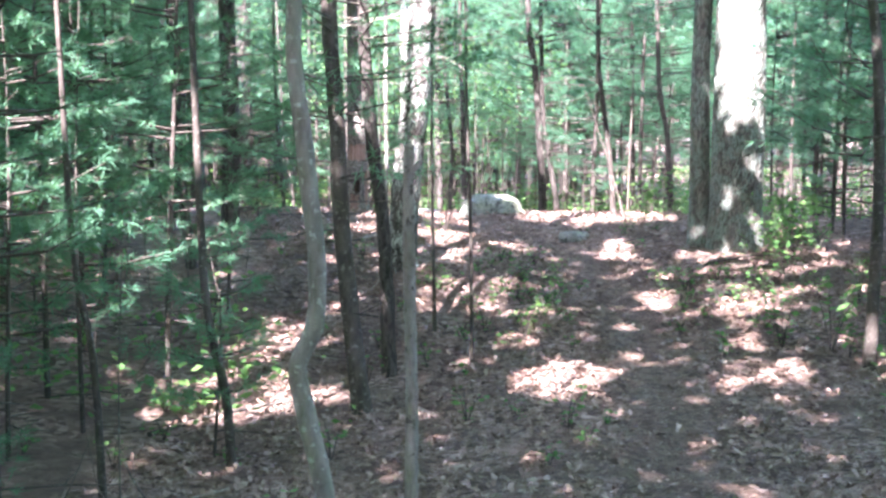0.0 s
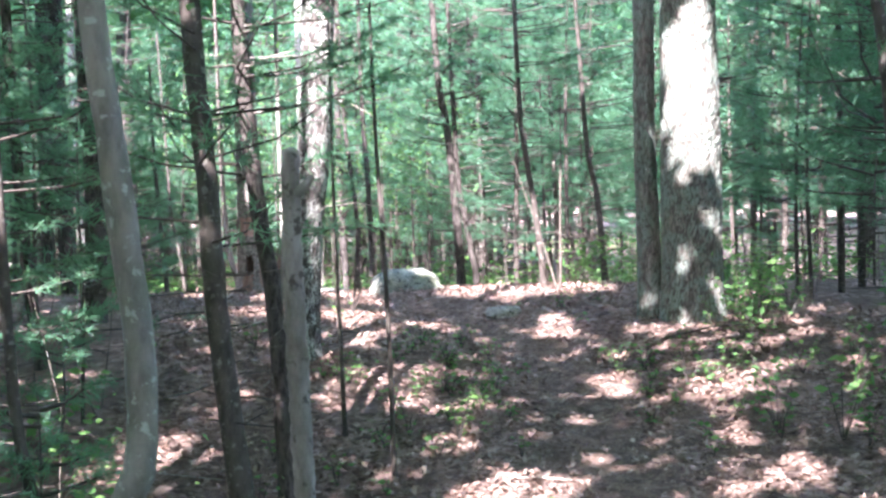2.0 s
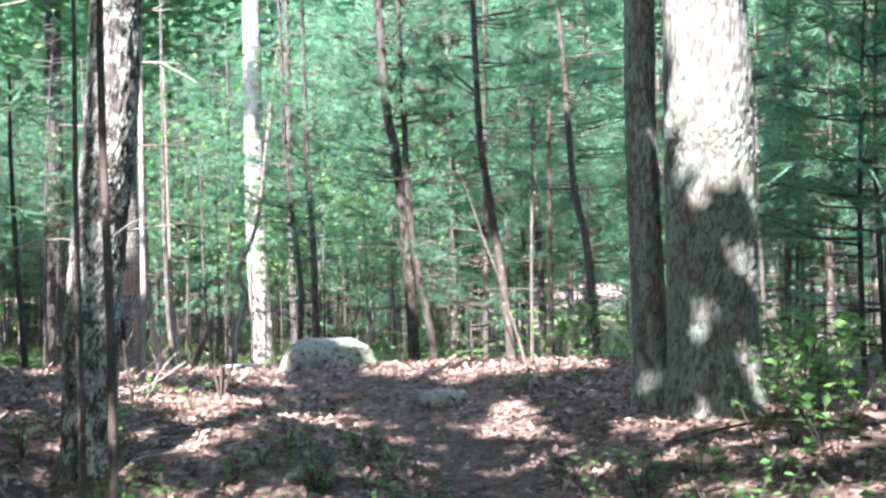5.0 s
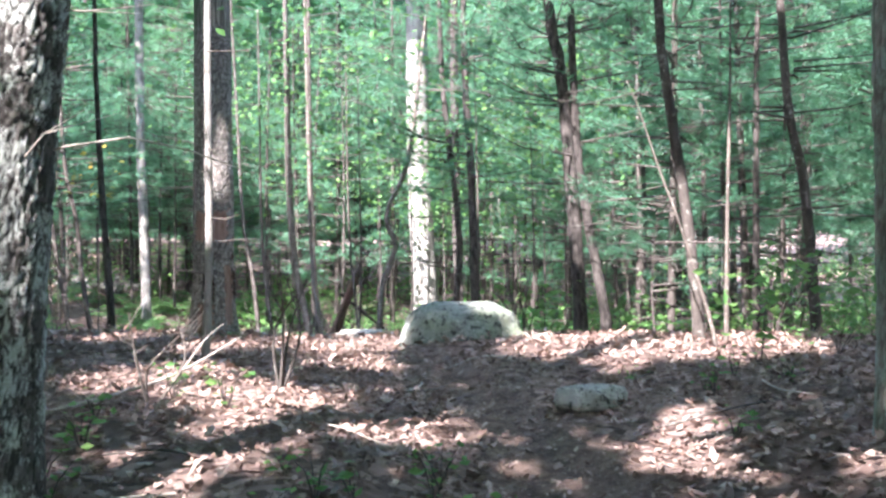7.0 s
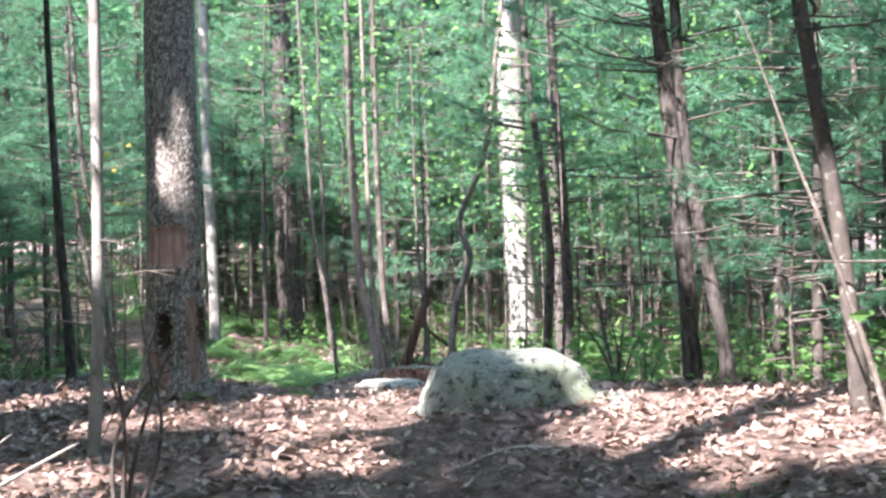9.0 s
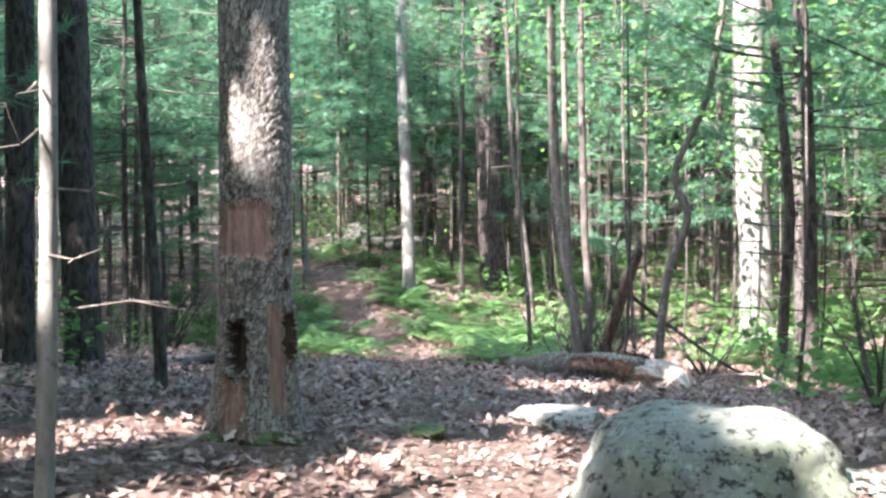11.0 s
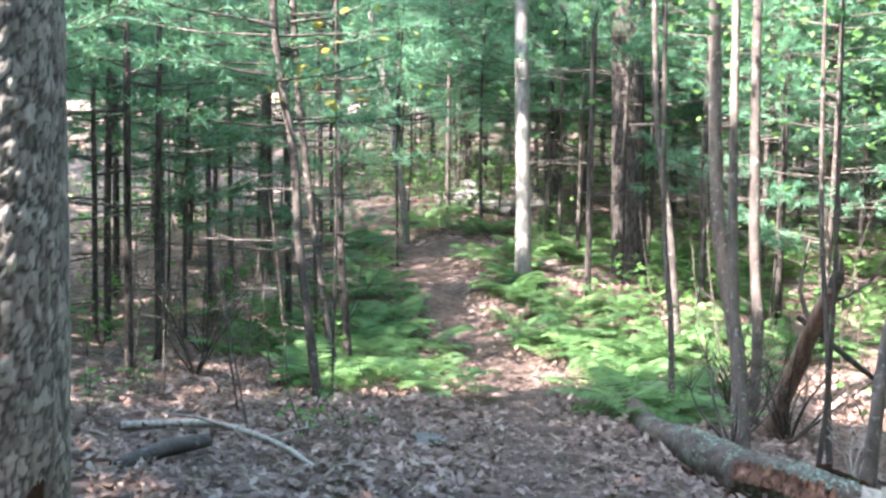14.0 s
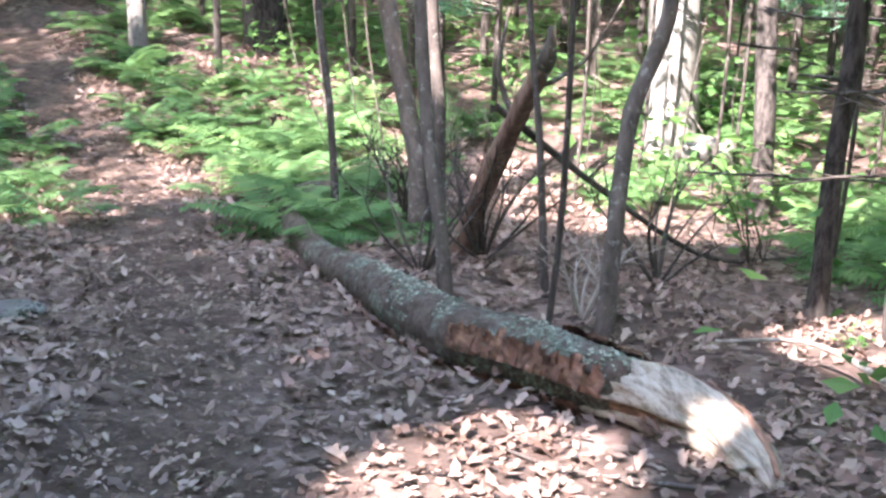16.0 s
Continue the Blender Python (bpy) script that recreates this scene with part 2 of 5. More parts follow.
M_FERN = foliage("fern_fronds", (0.06, 0.13, 0.05), (0.105, 0.20, 0.08), (0.185, 0.285, 0.105), trans=0.45)
M_LITTER = foliage("dead_leaves", (0.095, 0.058, 0.047), (0.155, 0.098, 0.08), (0.20, 0.133, 0.111), (0.24, 0.168, 0.142), (0.33, 0.25, 0.215), trans=0.12, spread=0.0)
M_LOOSE = foliage("loose_leaves", (0.08, 0.052, 0.044), (0.15, 0.10, 0.085), (0.20, 0.14, 0.12), (0.31, 0.235, 0.205), trans=0.12, spread=1.0)

M_MOSS = stone_mat("moss", (0.05, 0.055, 0.03), (0.11, 0.12, 0.055), (0.07, 0.10, 0.035), 0.5)

# ---- helpers of this scene ----
rng = np.random.default_rng(7)


def mesh_of(name, verts, faces, smooth=True):
    me = bpy.data.meshes.new(name)
    me.from_pydata([tuple(v) for v in verts] if not isinstance(verts, np.ndarray) else verts.tolist(), [], faces if isinstance(faces, list) else faces.tolist())
    if smooth:
        me.polygons.foreach_set("use_smooth", [True] * len(me.polygons))
    me.update()
    return me


def part(name, me, material, parent, label=""):
    if not me.materials:
        me.materials.append(material)
    ob = new(name, me)
    ob.parent = parent
    if label:
        tagged(ob, label)
    return ob


def thing(name, place, label, category, group="", kind=""):
    ob = new(name)
    ob.empty_display_size = 0.1
    ob.location = place
    return tagged(ob, label, category, group, kind)


def spline(pts, step):
    """A smooth line through the points, with about that step."""
    p = np.array(pts, float)
    q = np.vstack([2 * p[0] - p[1], p, 2 * p[-1] - p[-2]])
    out = []
    for i in range(1, len(q) - 2):
        n = max(1, int(np.linalg.norm(q[i + 1] - q[i]) / step))
        for t in np.arange(n) / n:
            a, b, c, d = q[i - 1], q[i], q[i + 1], q[i + 2]
            out.append(0.5 * (2 * b + (c - a) * t + (2 * a - 5 * b + 4 * c - d) * t * t + (3 * b - a - 3 * c + d) * t ** 3))
    out.append(p[-1])
    return np.array(out)


def tube(pts, radii, seg=10, step=0.12, relief=0.0, fine=9.0, stretch=0.3, seed=0.0, flare=0.0, ridges=False, tip=True):
    """A stem along the points; relief: the depth of bark and knots, as a share of the radius; flare: how far the foot spreads."""
    line = spline(pts, step)
    n = len(line)
    at = np.linspace(0, len(radii) - 1, n)
    rad = np.interp(at, range(len(radii)), radii)
    tang = np.gradient(line, axis=0)
    tang /= np.linalg.norm(tang, axis=1)[:, None] + 1e-9
    ref = np.array([1.0, 0, 0]) if abs(tang[0][0]) < 0.8 else np.array([0, 0, 1.0])
    verts = []
    run = np.concatenate([[0], np.cumsum(np.linalg.norm(np.diff(line, axis=0), axis=1))])
    for i in range(n):
        u = ref - tang[i] * ref.dot(tang[i])
        u /= np.linalg.norm(u)
        w = np.cross(tang[i], u)
        ref = u
        for j in range(seg):
            a = 2 * math.pi * j / seg
            ca, sa = math.cos(a), math.sin(a)
            r = rad[i]
            if flare:
                lobes = 0.6 + 0.4 * math.sin(a * 4 + seed) * math.sin(a * 2.3 + seed * 2)
                r *= 1 + flare * lobes * math.exp(-run[i] / 0.22)
            if relief:
                f = noise.noise((ca * 1.3 + seed, sa * 1.3, run[i] * 1.1)) * 0.35
                g = noise.noise((ca * fine * 0.5, sa * fine * 0.5 + seed, run[i] * fine * stretch / max(rad[0], 0.04) * 0.12))
                g = (0.5 - abs(g) * 1.6) if ridges else g
                r *= 1 + relief * (f + g)
            verts.append(line[i] + (u * ca + w * sa) * r)
    faces = [[i * seg + j, i * seg + (j + 1) % seg, (i + 1) * seg + (j + 1) % seg, (i + 1) * seg + j] for i in range(n - 1) for j in range(seg)]
    if tip:
        verts.append(line[-1] + tang[-1] * rad[-1] * 0.4)
        faces += [[(n - 1) * seg + j, (n - 1) * seg + (j + 1) % seg, len(verts) - 1] for j in range(seg)]
    return np.array(verts), faces


def plated(pts, radii, seg, step, upto, wide, high, depth, seed, flare, relief=0.06):
    """An upright stem whose bark is broken into raised plates up to a height; gives its rings of points, the tone of each plate and how far a point is from the cracks."""
    line = spline(pts, step)
    rad = np.interp(np.linspace(0, len(radii) - 1, len(line)), range(len(radii)), radii)
    keep = [i for i in range(len(line)) if line[i][2] < upto or i % 24 == 0 or i == len(line) - 1]
    line, rad = line[keep], rad[keep]
    verts, tone, edge = [], [], []
    for c, r0 in zip(line, rad):
        z = c[2]
        for j in range(seg):
            a = 2 * math.pi * j / seg
            ca, sa = math.cos(a), math.sin(a)
            lobes = 0.6 + 0.4 * math.sin(a * 4 + seed) * math.sin(a * 2.3 + seed * 2)
            r = r0 * (1 + flare * lobes * math.exp(-max(z + 0.12, 0) / 0.22) + relief * noise.noise((ca * 1.4 + seed, sa * 1.4, z * 1.2)))
            q = Vector((ca * r0 / wide, sa * r0 / wide, z / high))
            q += noise.noise_vector(q * 0.5 + Vector((seed, 0, 0))) * 0.55 + noise.noise_vector(q * 1.6) * 0.28
            d, near = noise.voronoi(q)
            e = min(1.0, (d[1] - d[0]) / 0.5)
            tone.append((math.sin(near[0].x * 12.9 + near[0].y * 78.2 + near[0].z * 37.7) * 43758.5) % 1.0)
            edge.append(e)
            r += depth * (min(e * 1.6, 1.0) - 0.6 + 0.35 * (tone[-1] - 0.5))
            verts.append((c[0] + ca * r, c[1] + sa * r, z))
    return np.array(verts).reshape(len(line), seg, 3), np.array(tone).reshape(len(line), seg), np.array(edge).reshape(len(line), seg)


def ring_mesh(name, rings, tone, edge, pick=None):
    """The mesh of such rings, or of the faces that pick chooses."""
    n, seg = rings.shape[:2]
    idx = np.arange(n * seg).reshape(n, seg)
    nxt = np.roll(idx, -1, 1)
    quads = np.stack([idx[:-1], nxt[:-1], nxt[1:], idx[1:]], -1)
    quads = quads.reshape(-1, 4) if pick is None else quads[pick[:-1]]
    used, back = np.unique(quads, return_inverse=True)
    me = mesh_of(name, rings.reshape(-1, 3)[used], back.reshape(-1, 4))
    for key, values in (("plate", tone), ("edge", edge)):
        me.attributes.new(key, "FLOAT", "POINT").data.foreach_set("value", values.ravel()[used])
    return me


def flakes(me, keep, share, wide, tall, lift, seed):
    """Thin scales that lie on a mesh, at a share of its vertices; keep tells where."""
    q = np.random.default_rng(seed)
    verts, faces = [], []
    for w in me.vertices:
        if q.random() > share or not keep(w.co):
            continue
        n = np.array(w.normal)
        up = np.array((0, 0, 1.0)) - n * n[2]
        if np.linalg.norm(up) < 0.3:
            up = np.array((0.4, -0.9, 0)) - n * n.dot((0.4, -0.9, 0))
        up /= np.linalg.norm(up)
        side = np.cross(up, n)
        turn = q.normal() * 0.25
        up, side = up * math.cos(turn) + side * math.sin(turn), side * math.cos(turn) - up * math.sin(turn)
        a, c, tilt = wide * q.uniform(0.5, 1.3), tall * q.uniform(0.5, 1.3), q.uniform(0.2, 1.0) * lift
        k = len(verts)
        ring = [(-a, -c), (a * 0.9, -c * q.uniform(0.7, 1.1)), (a * 1.1, c * q.uniform(0.5, 1)), (0, c * 1.15), (-a * q.uniform(0.7, 1.1), c * 0.8)]
        o = np.array(w.co)
        for x, y in ring:
            verts.append(o + side * x + up * y + n * (lift * 0.35 + tilt * (0.5 - 0.5 * y / c)))
        for x, y in ring:
            verts.append(o + side * x * 0.9 + up * y * 0.9 - n * 0.008)
        faces.append([k, k + 1, k + 2, k + 3, k + 4])
        faces += [[k + s, k + 5 + s, k + 5 + (s + 1) % 5, k + (s + 1) % 5] for s in range(5)]
    return np.array(verts), faces


def joined(pieces):
    v, f, k = [], [], 0
    for a, b in pieces:
        v.append(np.asarray(a))
        f += [[i + k for i in q] for q in b]
        k += len(a)
    return np.vstack(v), f


# ---- ground ----
PROFILE_Y = (-30, -4, 0, 4, 7.5, 11, 13, 15, 17.3, 19, 20.5, 22, 24.6, 27.3, 30, 33, 37, 42, 55, 90, 400)
PROFILE_Z = (0.6, 0.2, 0.0, -0.28, -0.48, -0.36, -0.18, 0.06, 0.32, 0.48, 0.53, 0.42, 0.14, -0.2, -0.44, -0.12, 0.25, 0.6, 1.3, 2.5, 9)
TRAIL_Y = (-30, 0, 3, 7.3, 10, 12, 14.6, 16, 18, 19.5, 21, 24, 27, 29.7, 32.2, 34, 35.2, 36.4, 38, 45)
TRAIL_X = (0.5, 0.3, 0.7, 1.45, 1.8, 1.95, 1.95, 1.65, 1.1, 0.35, -0.45, -1.75, -3.1, -4.7, -6.7, -8.0, -9.1, -10.8, -13.5, -24)


def eased(v, ys, vs):
    return sum(np.interp(v + d, ys, vs) for d in (-0.8, -0.4, 0, 0.4, 0.8)) / 5


def trail_x(y):
    return eased(y, TRAIL_Y, TRAIL_X)


def height(x, y):
    """The ground: a rise with the boulder on it, a dip with ferns beyond, banks beside the trail."""
    x, y = np.asarray(x, float), np.asarray(y, float)
    d = x - trail_x(y)
    z = eased(y, PROFILE_Y, PROFILE_Z) - 0.05 * np.exp(-(d / 0.45) ** 2)
    d = np.clip(d, -60, 60)
    z = z + 0.22 * np.exp(-((y - 15.5) / 3.0) ** 2) / (1 + np.exp(-(d - 1.2) / 0.3))
    z = z + 0.26 * np.exp(-((y - 15.2) / 2.2) ** 2) / (1 + np.exp((d + 0.8) / 0.2))
    z = z - 0.30 * np.exp(-((y - 9) / 5) ** 2) / (1 + np.exp((d + 1.6) / 0.5))
    z = z + 0.25 * np.exp(-(((x + 9) / 3) ** 2 + ((y - 38) / 3) ** 2))
    far = np.clip((np.hypot(x, y - 18) - 14) / 40, 0, 1)
    z = z + far * 0.8 * np.sin(x * 0.11 + 0.6) * np.sin(y * 0.09)
    return z


def bumps(x, y):
    return 0.022 * np.sin(x * 5.1 + np.sin(y * 3.3)) * np.sin(y * 4.3 + np.sin(x * 2.7)) + 0.012 * np.sin(x * 11.7 + y * 3.1) * np.sin(y * 13.3 - x * 2.2)


def floor_z(x, y):
    return float(height(x, y) + bumps(x, y))


def axis(lo, a, b, hi, step):
    inner = list(np.arange(a, b, step))
    grow = lambda start, end, sign: [start + sign * s for s in np.cumsum(step * 1.22 ** np.arange(1, 60)) if s < abs(end - start)] + [end]
    return np.array(sorted(set(grow(a, lo, -1) + inner + grow(b, hi, 1))))


gx, gy = axis(-400, -9, 7.5, 400, 0.09), axis(-300, 3, 37, 500, 0.09)
GX, GY = np.meshgrid(gx, gy)
GZ = height(GX, GY) + bumps(GX, GY)
nx, ny = len(gx), len(gy)
idx = np.arange(nx * ny).reshape(ny, nx)
quads = np.stack([idx[:-1, :-1], idx[:-1, 1:], idx[1:, 1:], idx[1:, :-1]], -1).reshape(-1, 4)
ground_mesh = mesh_of("ground", np.stack([GX, GY, GZ], -1).reshape(-1, 3), quads)
worn = ground_mesh.attributes.new("trail", "FLOAT", "POINT")
worn.data.foreach_set("value", np.exp(-((GX - trail_x(GY)) / (np.interp(GY, (20, 27), (0.42, 0.33)) + 0.1 * np.sin(GY * 1.7))) ** 2).ravel())
ground_mesh.materials.append(M_GROUND)
ground = tagged(new("ground", ground_mesh), "forest floor of brown leaf litter with a worn earth trail", "ground", kind="structure")

# ---- where the sun comes through the leaves: x, y, z, radius ----
GAPS = np.array([
    (2.3, 19.0, 0.5, 0.42), (2.95, 19.3, 0.55, 0.4), (1.0, 20.3, 0.75, 0.16), (-4.9, 28.0, 0.0, 0.35), (-5.6, 29.3, 0.0, 0.4), (-3.4, 30.2, 0.0, 0.45), (-4.3, 31.8, 0.1, 0.45), (-0.6, 19.6, 0.48, 0.22), (-1.9, 20.3, 0.5, 0.25), (-1.0, 19.3, 0.48, 0.2),
    (1.5, 19.35, 0.5, 0.22), (2.75, 19.95, 0.55, 0.4), (0.14, 18.76, 0.45, 0.22), (-0.11, 16.8, 0.4, 0.24), (-0.72, 17.2, 0.4, 0.14), (2.13, 16.0, 0.47, 0.2), (-0.3, 22.0, 0.4, 0.2), (-0.75, 23.8, 0.23, 0.14), (1.8, 19.7, 0.5, 0.3), (2.05, 20.25, 0.5, 0.5), (2.4, 19.5, 0.5, 0.5), (1.9, 19.2, 0.5, 0.25),
    (-0.25, 20.6, 0.45, 0.28), (-0.4, 21.0, 0.45, 0.16), (0.06, 19.1, 0.45, 0.2),
    (-0.97, 24.45, 0.15, 0.24), (-0.25, 24.75, 0.25, 0.10), (-0.88, 17.7, 0.35, 0.28), (-0.45, 17.2, 0.35, 0.2),
    (1.02, 10.7, -0.4, 0.25), (0.31, 13.6, -0.1, 0.3), (-4.4, 29.5, -0.43, 0.25), (-7.5, 33.6, -0.08, 0.35),
    (3.65, 15.5, 2.4, 0.2), (3.7, 15.5, 2.95, 0.22), (-0.33, 14.25, 2.1, 0.2), (-0.3, 14.2, 2.7, 0.25),
    (-0.33, 14.25, 1.35, 0.14), (-6.3, 33.2, 1.2, 0.16), (-6.3, 33.2, 0.7, 0.12),
    (-1.37, 20.5, 1.98, 0.10), (-0.81, 18.5, 2.2, 0.35),
    (-0.4, 33.4, 0.2, 0.7), (0.6, 31.6, 0.0, 0.5), (-4.3, 31.3, 0.0, 0.9), (-3.3, 30.8, -0.1, 0.5), (-5.2, 32.5, 0.1, 0.5),
    (-2.5, 31.0, 4.0, 1.6), (1.6, 32.0, 3.0, 1.4), (2.6, 26.0, 3.4, 0.9), (6.0, 21.0, 3.2, 0.9), (-5.0, 27.5, 3.0, 0.7),
    (5.0, 30.0, 3.0, 1.2), (0.35, 26.5, 0.0, 0.25),
])
# sunlit places high among the pines
SUNNY = np.array([(-2.6, 8.8, 1.6, 0.55), (-2.3, 10.4, 1.8, 0.35), (1.2, 24.0, 2.8, 0.8), (2.2, 21.8, 2.6, 0.8), (-4.5, 34.0, 3.5, 1.2), (-3.0, 33.0, 3.0, 1.0), (-2.0, 27.0, 4.5, 1.6), (1.0, 27.5, 4.0, 1.4), (3.2, 24.5, 3.5, 1.2), (-1.0, 35.0, 5.0, 2.2), (2.5, 38.0, 5.0, 2.2), (-6.0, 38.0, 4.0, 1.8), (-11.0, 34.0, 4.0, 1.6), (6.0, 31.0, 4.0, 1.8), (6.5, 22.0, 3.5, 1.2), (-6.5, 28.5, 3.2, 0.9), (4.5, 24.0, 2.2, 1.3), (7.0, 25.0, 2.5, 1.5)])
SV = np.array(SUN)


def in_gap(points, extra=0.0, gaps=GAPS):
    """Which points stand between the sun and one of the sunlit places."""
    hit = np.zeros(len(points), bool)
    for gxx, gyy, gz, r in gaps:
        v = points - np.array((gxx, gyy, gz))
        s = v @ SV
        hit |= (np.linalg.norm(v - s[:, None] * SV, axis=1) < r + extra * min(1.0, r / 0.32)) & (s > 0.3)
    return hit


# ---- crowns ----


def leaf_soup(centres, size, r=rng, flat=0.6):
    """Pointed leaves, folded along the middle, one at each centre."""
    n = len(centres)
    d = r.normal(size=(n, 3)) * (1, 1, 1 - flat)
    d /= np.linalg.norm(d, axis=1)[:, None]
    s = np.cross(d, r.normal(size=(n, 3)) * (0.4, 0.4, 1.0))
    s /= np.linalg.norm(s, axis=1)[:, None]
    up = np.cross(d, s)
    L = size * r.uniform(0.6, 1.3, (n, 1))
    v = np.stack([centres - d * L * 0.5, centres + s * L * 0.32 + up * L * 0.08 + d * L * 0.05, centres + d * L * 0.6, centres - s * L * 0.32 + up * L * 0.08 + d * L * 0.05], 1)
    k = np.arange(n)[:, None] * 4
    f = np.concatenate([k + (0, 1, 2), k + (0, 2, 3)], 1).reshape(-1, 3)
    return v.reshape(-1, 3), f


def crown_of(base, top, spread, low, n, size, material, parent, name="crown"):
    """A broad crown of leaf clumps round the upper stem, with the gaps that let the sun through."""
    n, size = int(n * (1.1 if base[1] < 8 else 1.35)), size * 1.15
    a, q = rng.uniform(0, 2 * math.pi, n), np.sqrt(rng.uniform(0, 1, n)) * spread
    z = low + (top - low) * rng.beta(1.6, 1.8, n)
    c = np.stack([base[0] + q * np.cos(a), base[1] + q * np.sin(a), z], 1)
    lump = np.array([noise.noise((p[0] * 0.55, p[1] * 0.55, p[2] * 0.5)) for p in c])
    c = c[(lump > -0.5) & ~in_gap(c, 0.32) & ~in_gap(c, 0.2, SUNNY)]
    v, f = leaf_soup(c, size)
    return part(name, mesh_of(name, v - np.array(base), f, False), material, parent)


def needles(points, ways, count, length, width, r):
    """Bundles of needles at the points, spreading round the ways."""
    n = len(points) * count
    p, w = np.repeat(points, count, 0), np.repeat(ways, count, 0)
    d = w * 0.75 + r.normal(size=(n, 3)) * 0.55
    d /= np.linalg.norm(d, axis=1)[:, None]
    s = np.cross(d, r.normal(size=(n, 3)))
    s /= np.linalg.norm(s, axis=1)[:, None]
    L = length * r.uniform(0.7, 1.2, (n, 1))
    root = p + r.normal(size=(n, 3)) * 0.012
    v = np.stack([root - s * width, root + s * width, root + d * L + (0, 0, -0.012)], 1)
    return v.reshape(-1, 3), np.arange(n * 3).reshape(-1, 3)


def pine_parts(seed, tall, r0, live, reach, gap, tufts, count, width, bare_from, length=0.10):
    """The meshes of a white pine: trunk, branches, needles. live: the height from which its branches carry needles."""
    r = np.random.default_rng(seed)
    lean = r.normal(size=2) * 0.015 * tall
    pts = [(lean[0] * t * t + 0.03 * math.sin(t * 5 + seed), lean[1] * t * t + 0.03 * math.cos(t * 4 + seed), -0.12 + t * tall) for t in (0, 0.2, 0.4, 0.6, 0.8, 1.0)]
    trunk = tube(pts, [r0, r0 * 0.92, r0 * 0.8, r0 * 0.62, r0 * 0.4, r0 * 0.12], 7, 0.35, 0.12, 6, seed=seed)
    line = np.array(pts)
    sticks, tips, ways = [], [], []
    z = bare_from
    while z < tall - 0.15:
        alive = z > live
        for _ in range(r.integers(3, 6) if alive else r.integers(1, 4)):
            a = r.uniform(0, 2 * math.pi)
            share = min(1.0, (tall - z) / (tall * 0.55))
            L = reach * (0.45 + 0.55 * share) * r.uniform(0.6, 1.15) * (1 if alive else r.uniform(0.3, 0.9))
            t = z / tall
            o = np.array([np.interp(t, np.linspace(0, 1, 6), line[:, k]) for k in range(2)] + [z + r.uniform(-0.08, 0.08)])
            out = np.array([math.cos(a), math.sin(a), 0])
            rise = (0.22 if alive else -0.02) * L + r.normal() * 0.08 * L
            m = o + out * L * 0.5 + (0, 0, rise * 0.25)
            e = o + out * L + (0, 0, rise) + np.append(r.normal(size=2) * 0.06, 0)
            sticks.append(tube([o, m, e], [0.011 if alive else 0.007, 0.007, 0.003], 4, 0.4))
            if not alive:
                b = m + np.array([-out[1], out[0], 0]) * r.choice([-1, 1]) * 0.25 + out * 0.18 + (0, 0, r.normal() * 0.06)
                sticks.append(tube([m, b], [0.005, 0.002], 3, 0.5))
                continue
            k = max(3, int(tufts * share + 2))
            for q in r.uniform(0.3, 1.0, k):
                c = o + (m - o) * q * 2 if q < 0.5 else m + (e - m) * (q - 0.5) * 2
                side = np.array([-out[1], out[0], 0]) * r.choice([-1, 1])
                w = side * r.uniform(0.2, 1.0) + out * 0.8 + (0, 0, r.uniform(0.0, 0.5))
                w /= np.linalg.norm(w)
                tip = c + w * r.uniform(0.05, 0.32) * (0.5 + 0.5 * share)
                if r.random() < 0.5:
                    sticks.append(([c, c + (0.004, 0.004, 0.004), tip], [[0, 1, 2]]))
                tips += [tip, c + (tip - c) * 0.6]
                ways += [w, w]
            tips.append(e)
            ways.append((e - m) / np.linalg.norm(e - m))
        z += gap * r.uniform(0.75, 1.25)
    nv, nf = needles(np.array(tips), np.array(ways), count, length, width, r)
    bv, bf = joined(sticks)
    return mesh_of("trunk", *trunk), mesh_of("bough", bv, bf), mesh_of("needles", nv, nf, False)


def pine(place, meshes, label, group, bark_mat=None, name="pine_tree"):
    t = thing(name, place, label, "tree", group)
    part("trunk", meshes[0], bark_mat or M_STEM, t)
    tagged(part("bough", meshes[1], M_STEM, t), kind="stuff")
    part("crown", meshes[2], M_NEEDLE, t)
    return t


POLES = [pine_parts(s, h, r0, live, 1.25, 0.38, 8, 6, 0.0056, 0.5, 0.115) for s, h, r0, live in ((11, 7.5, 0.045, 2.0), (12, 6.5, 0.038, 1.7), (13, 8.0, 0.05, 2.3), (14, 6.0, 0.03, 1.6))]
YOUNG = [pine_parts(s, h, r0, live, 0.95, 0.3, 8, 8, 0.0044, 0.3, 0.105) for s, h, r0, live in ((21, 4.2, 0.025, 0.95), (22, 3.4, 0.02, 0.7), (23, 4.8, 0.028, 1.2))]
BUSHY = [pine_parts(s, h, r0, live, 1.5, 0.38, 9, 6, 0.0064, 0.35, 0.13) for s, h, r0, live in ((51, 6.5, 0.045, 1.25), (52, 5.5, 0.035, 1.0), (53, 7.5, 0.05, 1.5))]
SEEDLING = [pine_parts(s, h, r0, 0.22, 0.5, 0.2, 5, 14, 0.0026, 0.2, 0.09) for s, h, r0 in ((31, 1.3, 0.012), (32, 0.9, 0.01))]
VEIL = [pine_parts(s, h, r0, live, 1.7, 0.34, 10, 6, 0.0064, 1.1, 0.13) for s, h, r0, live in ((61, 6.0, 0.034, 2.3), (62, 5.4, 0.028, 2.0), (63, 6.6, 0.04, 2.6))]
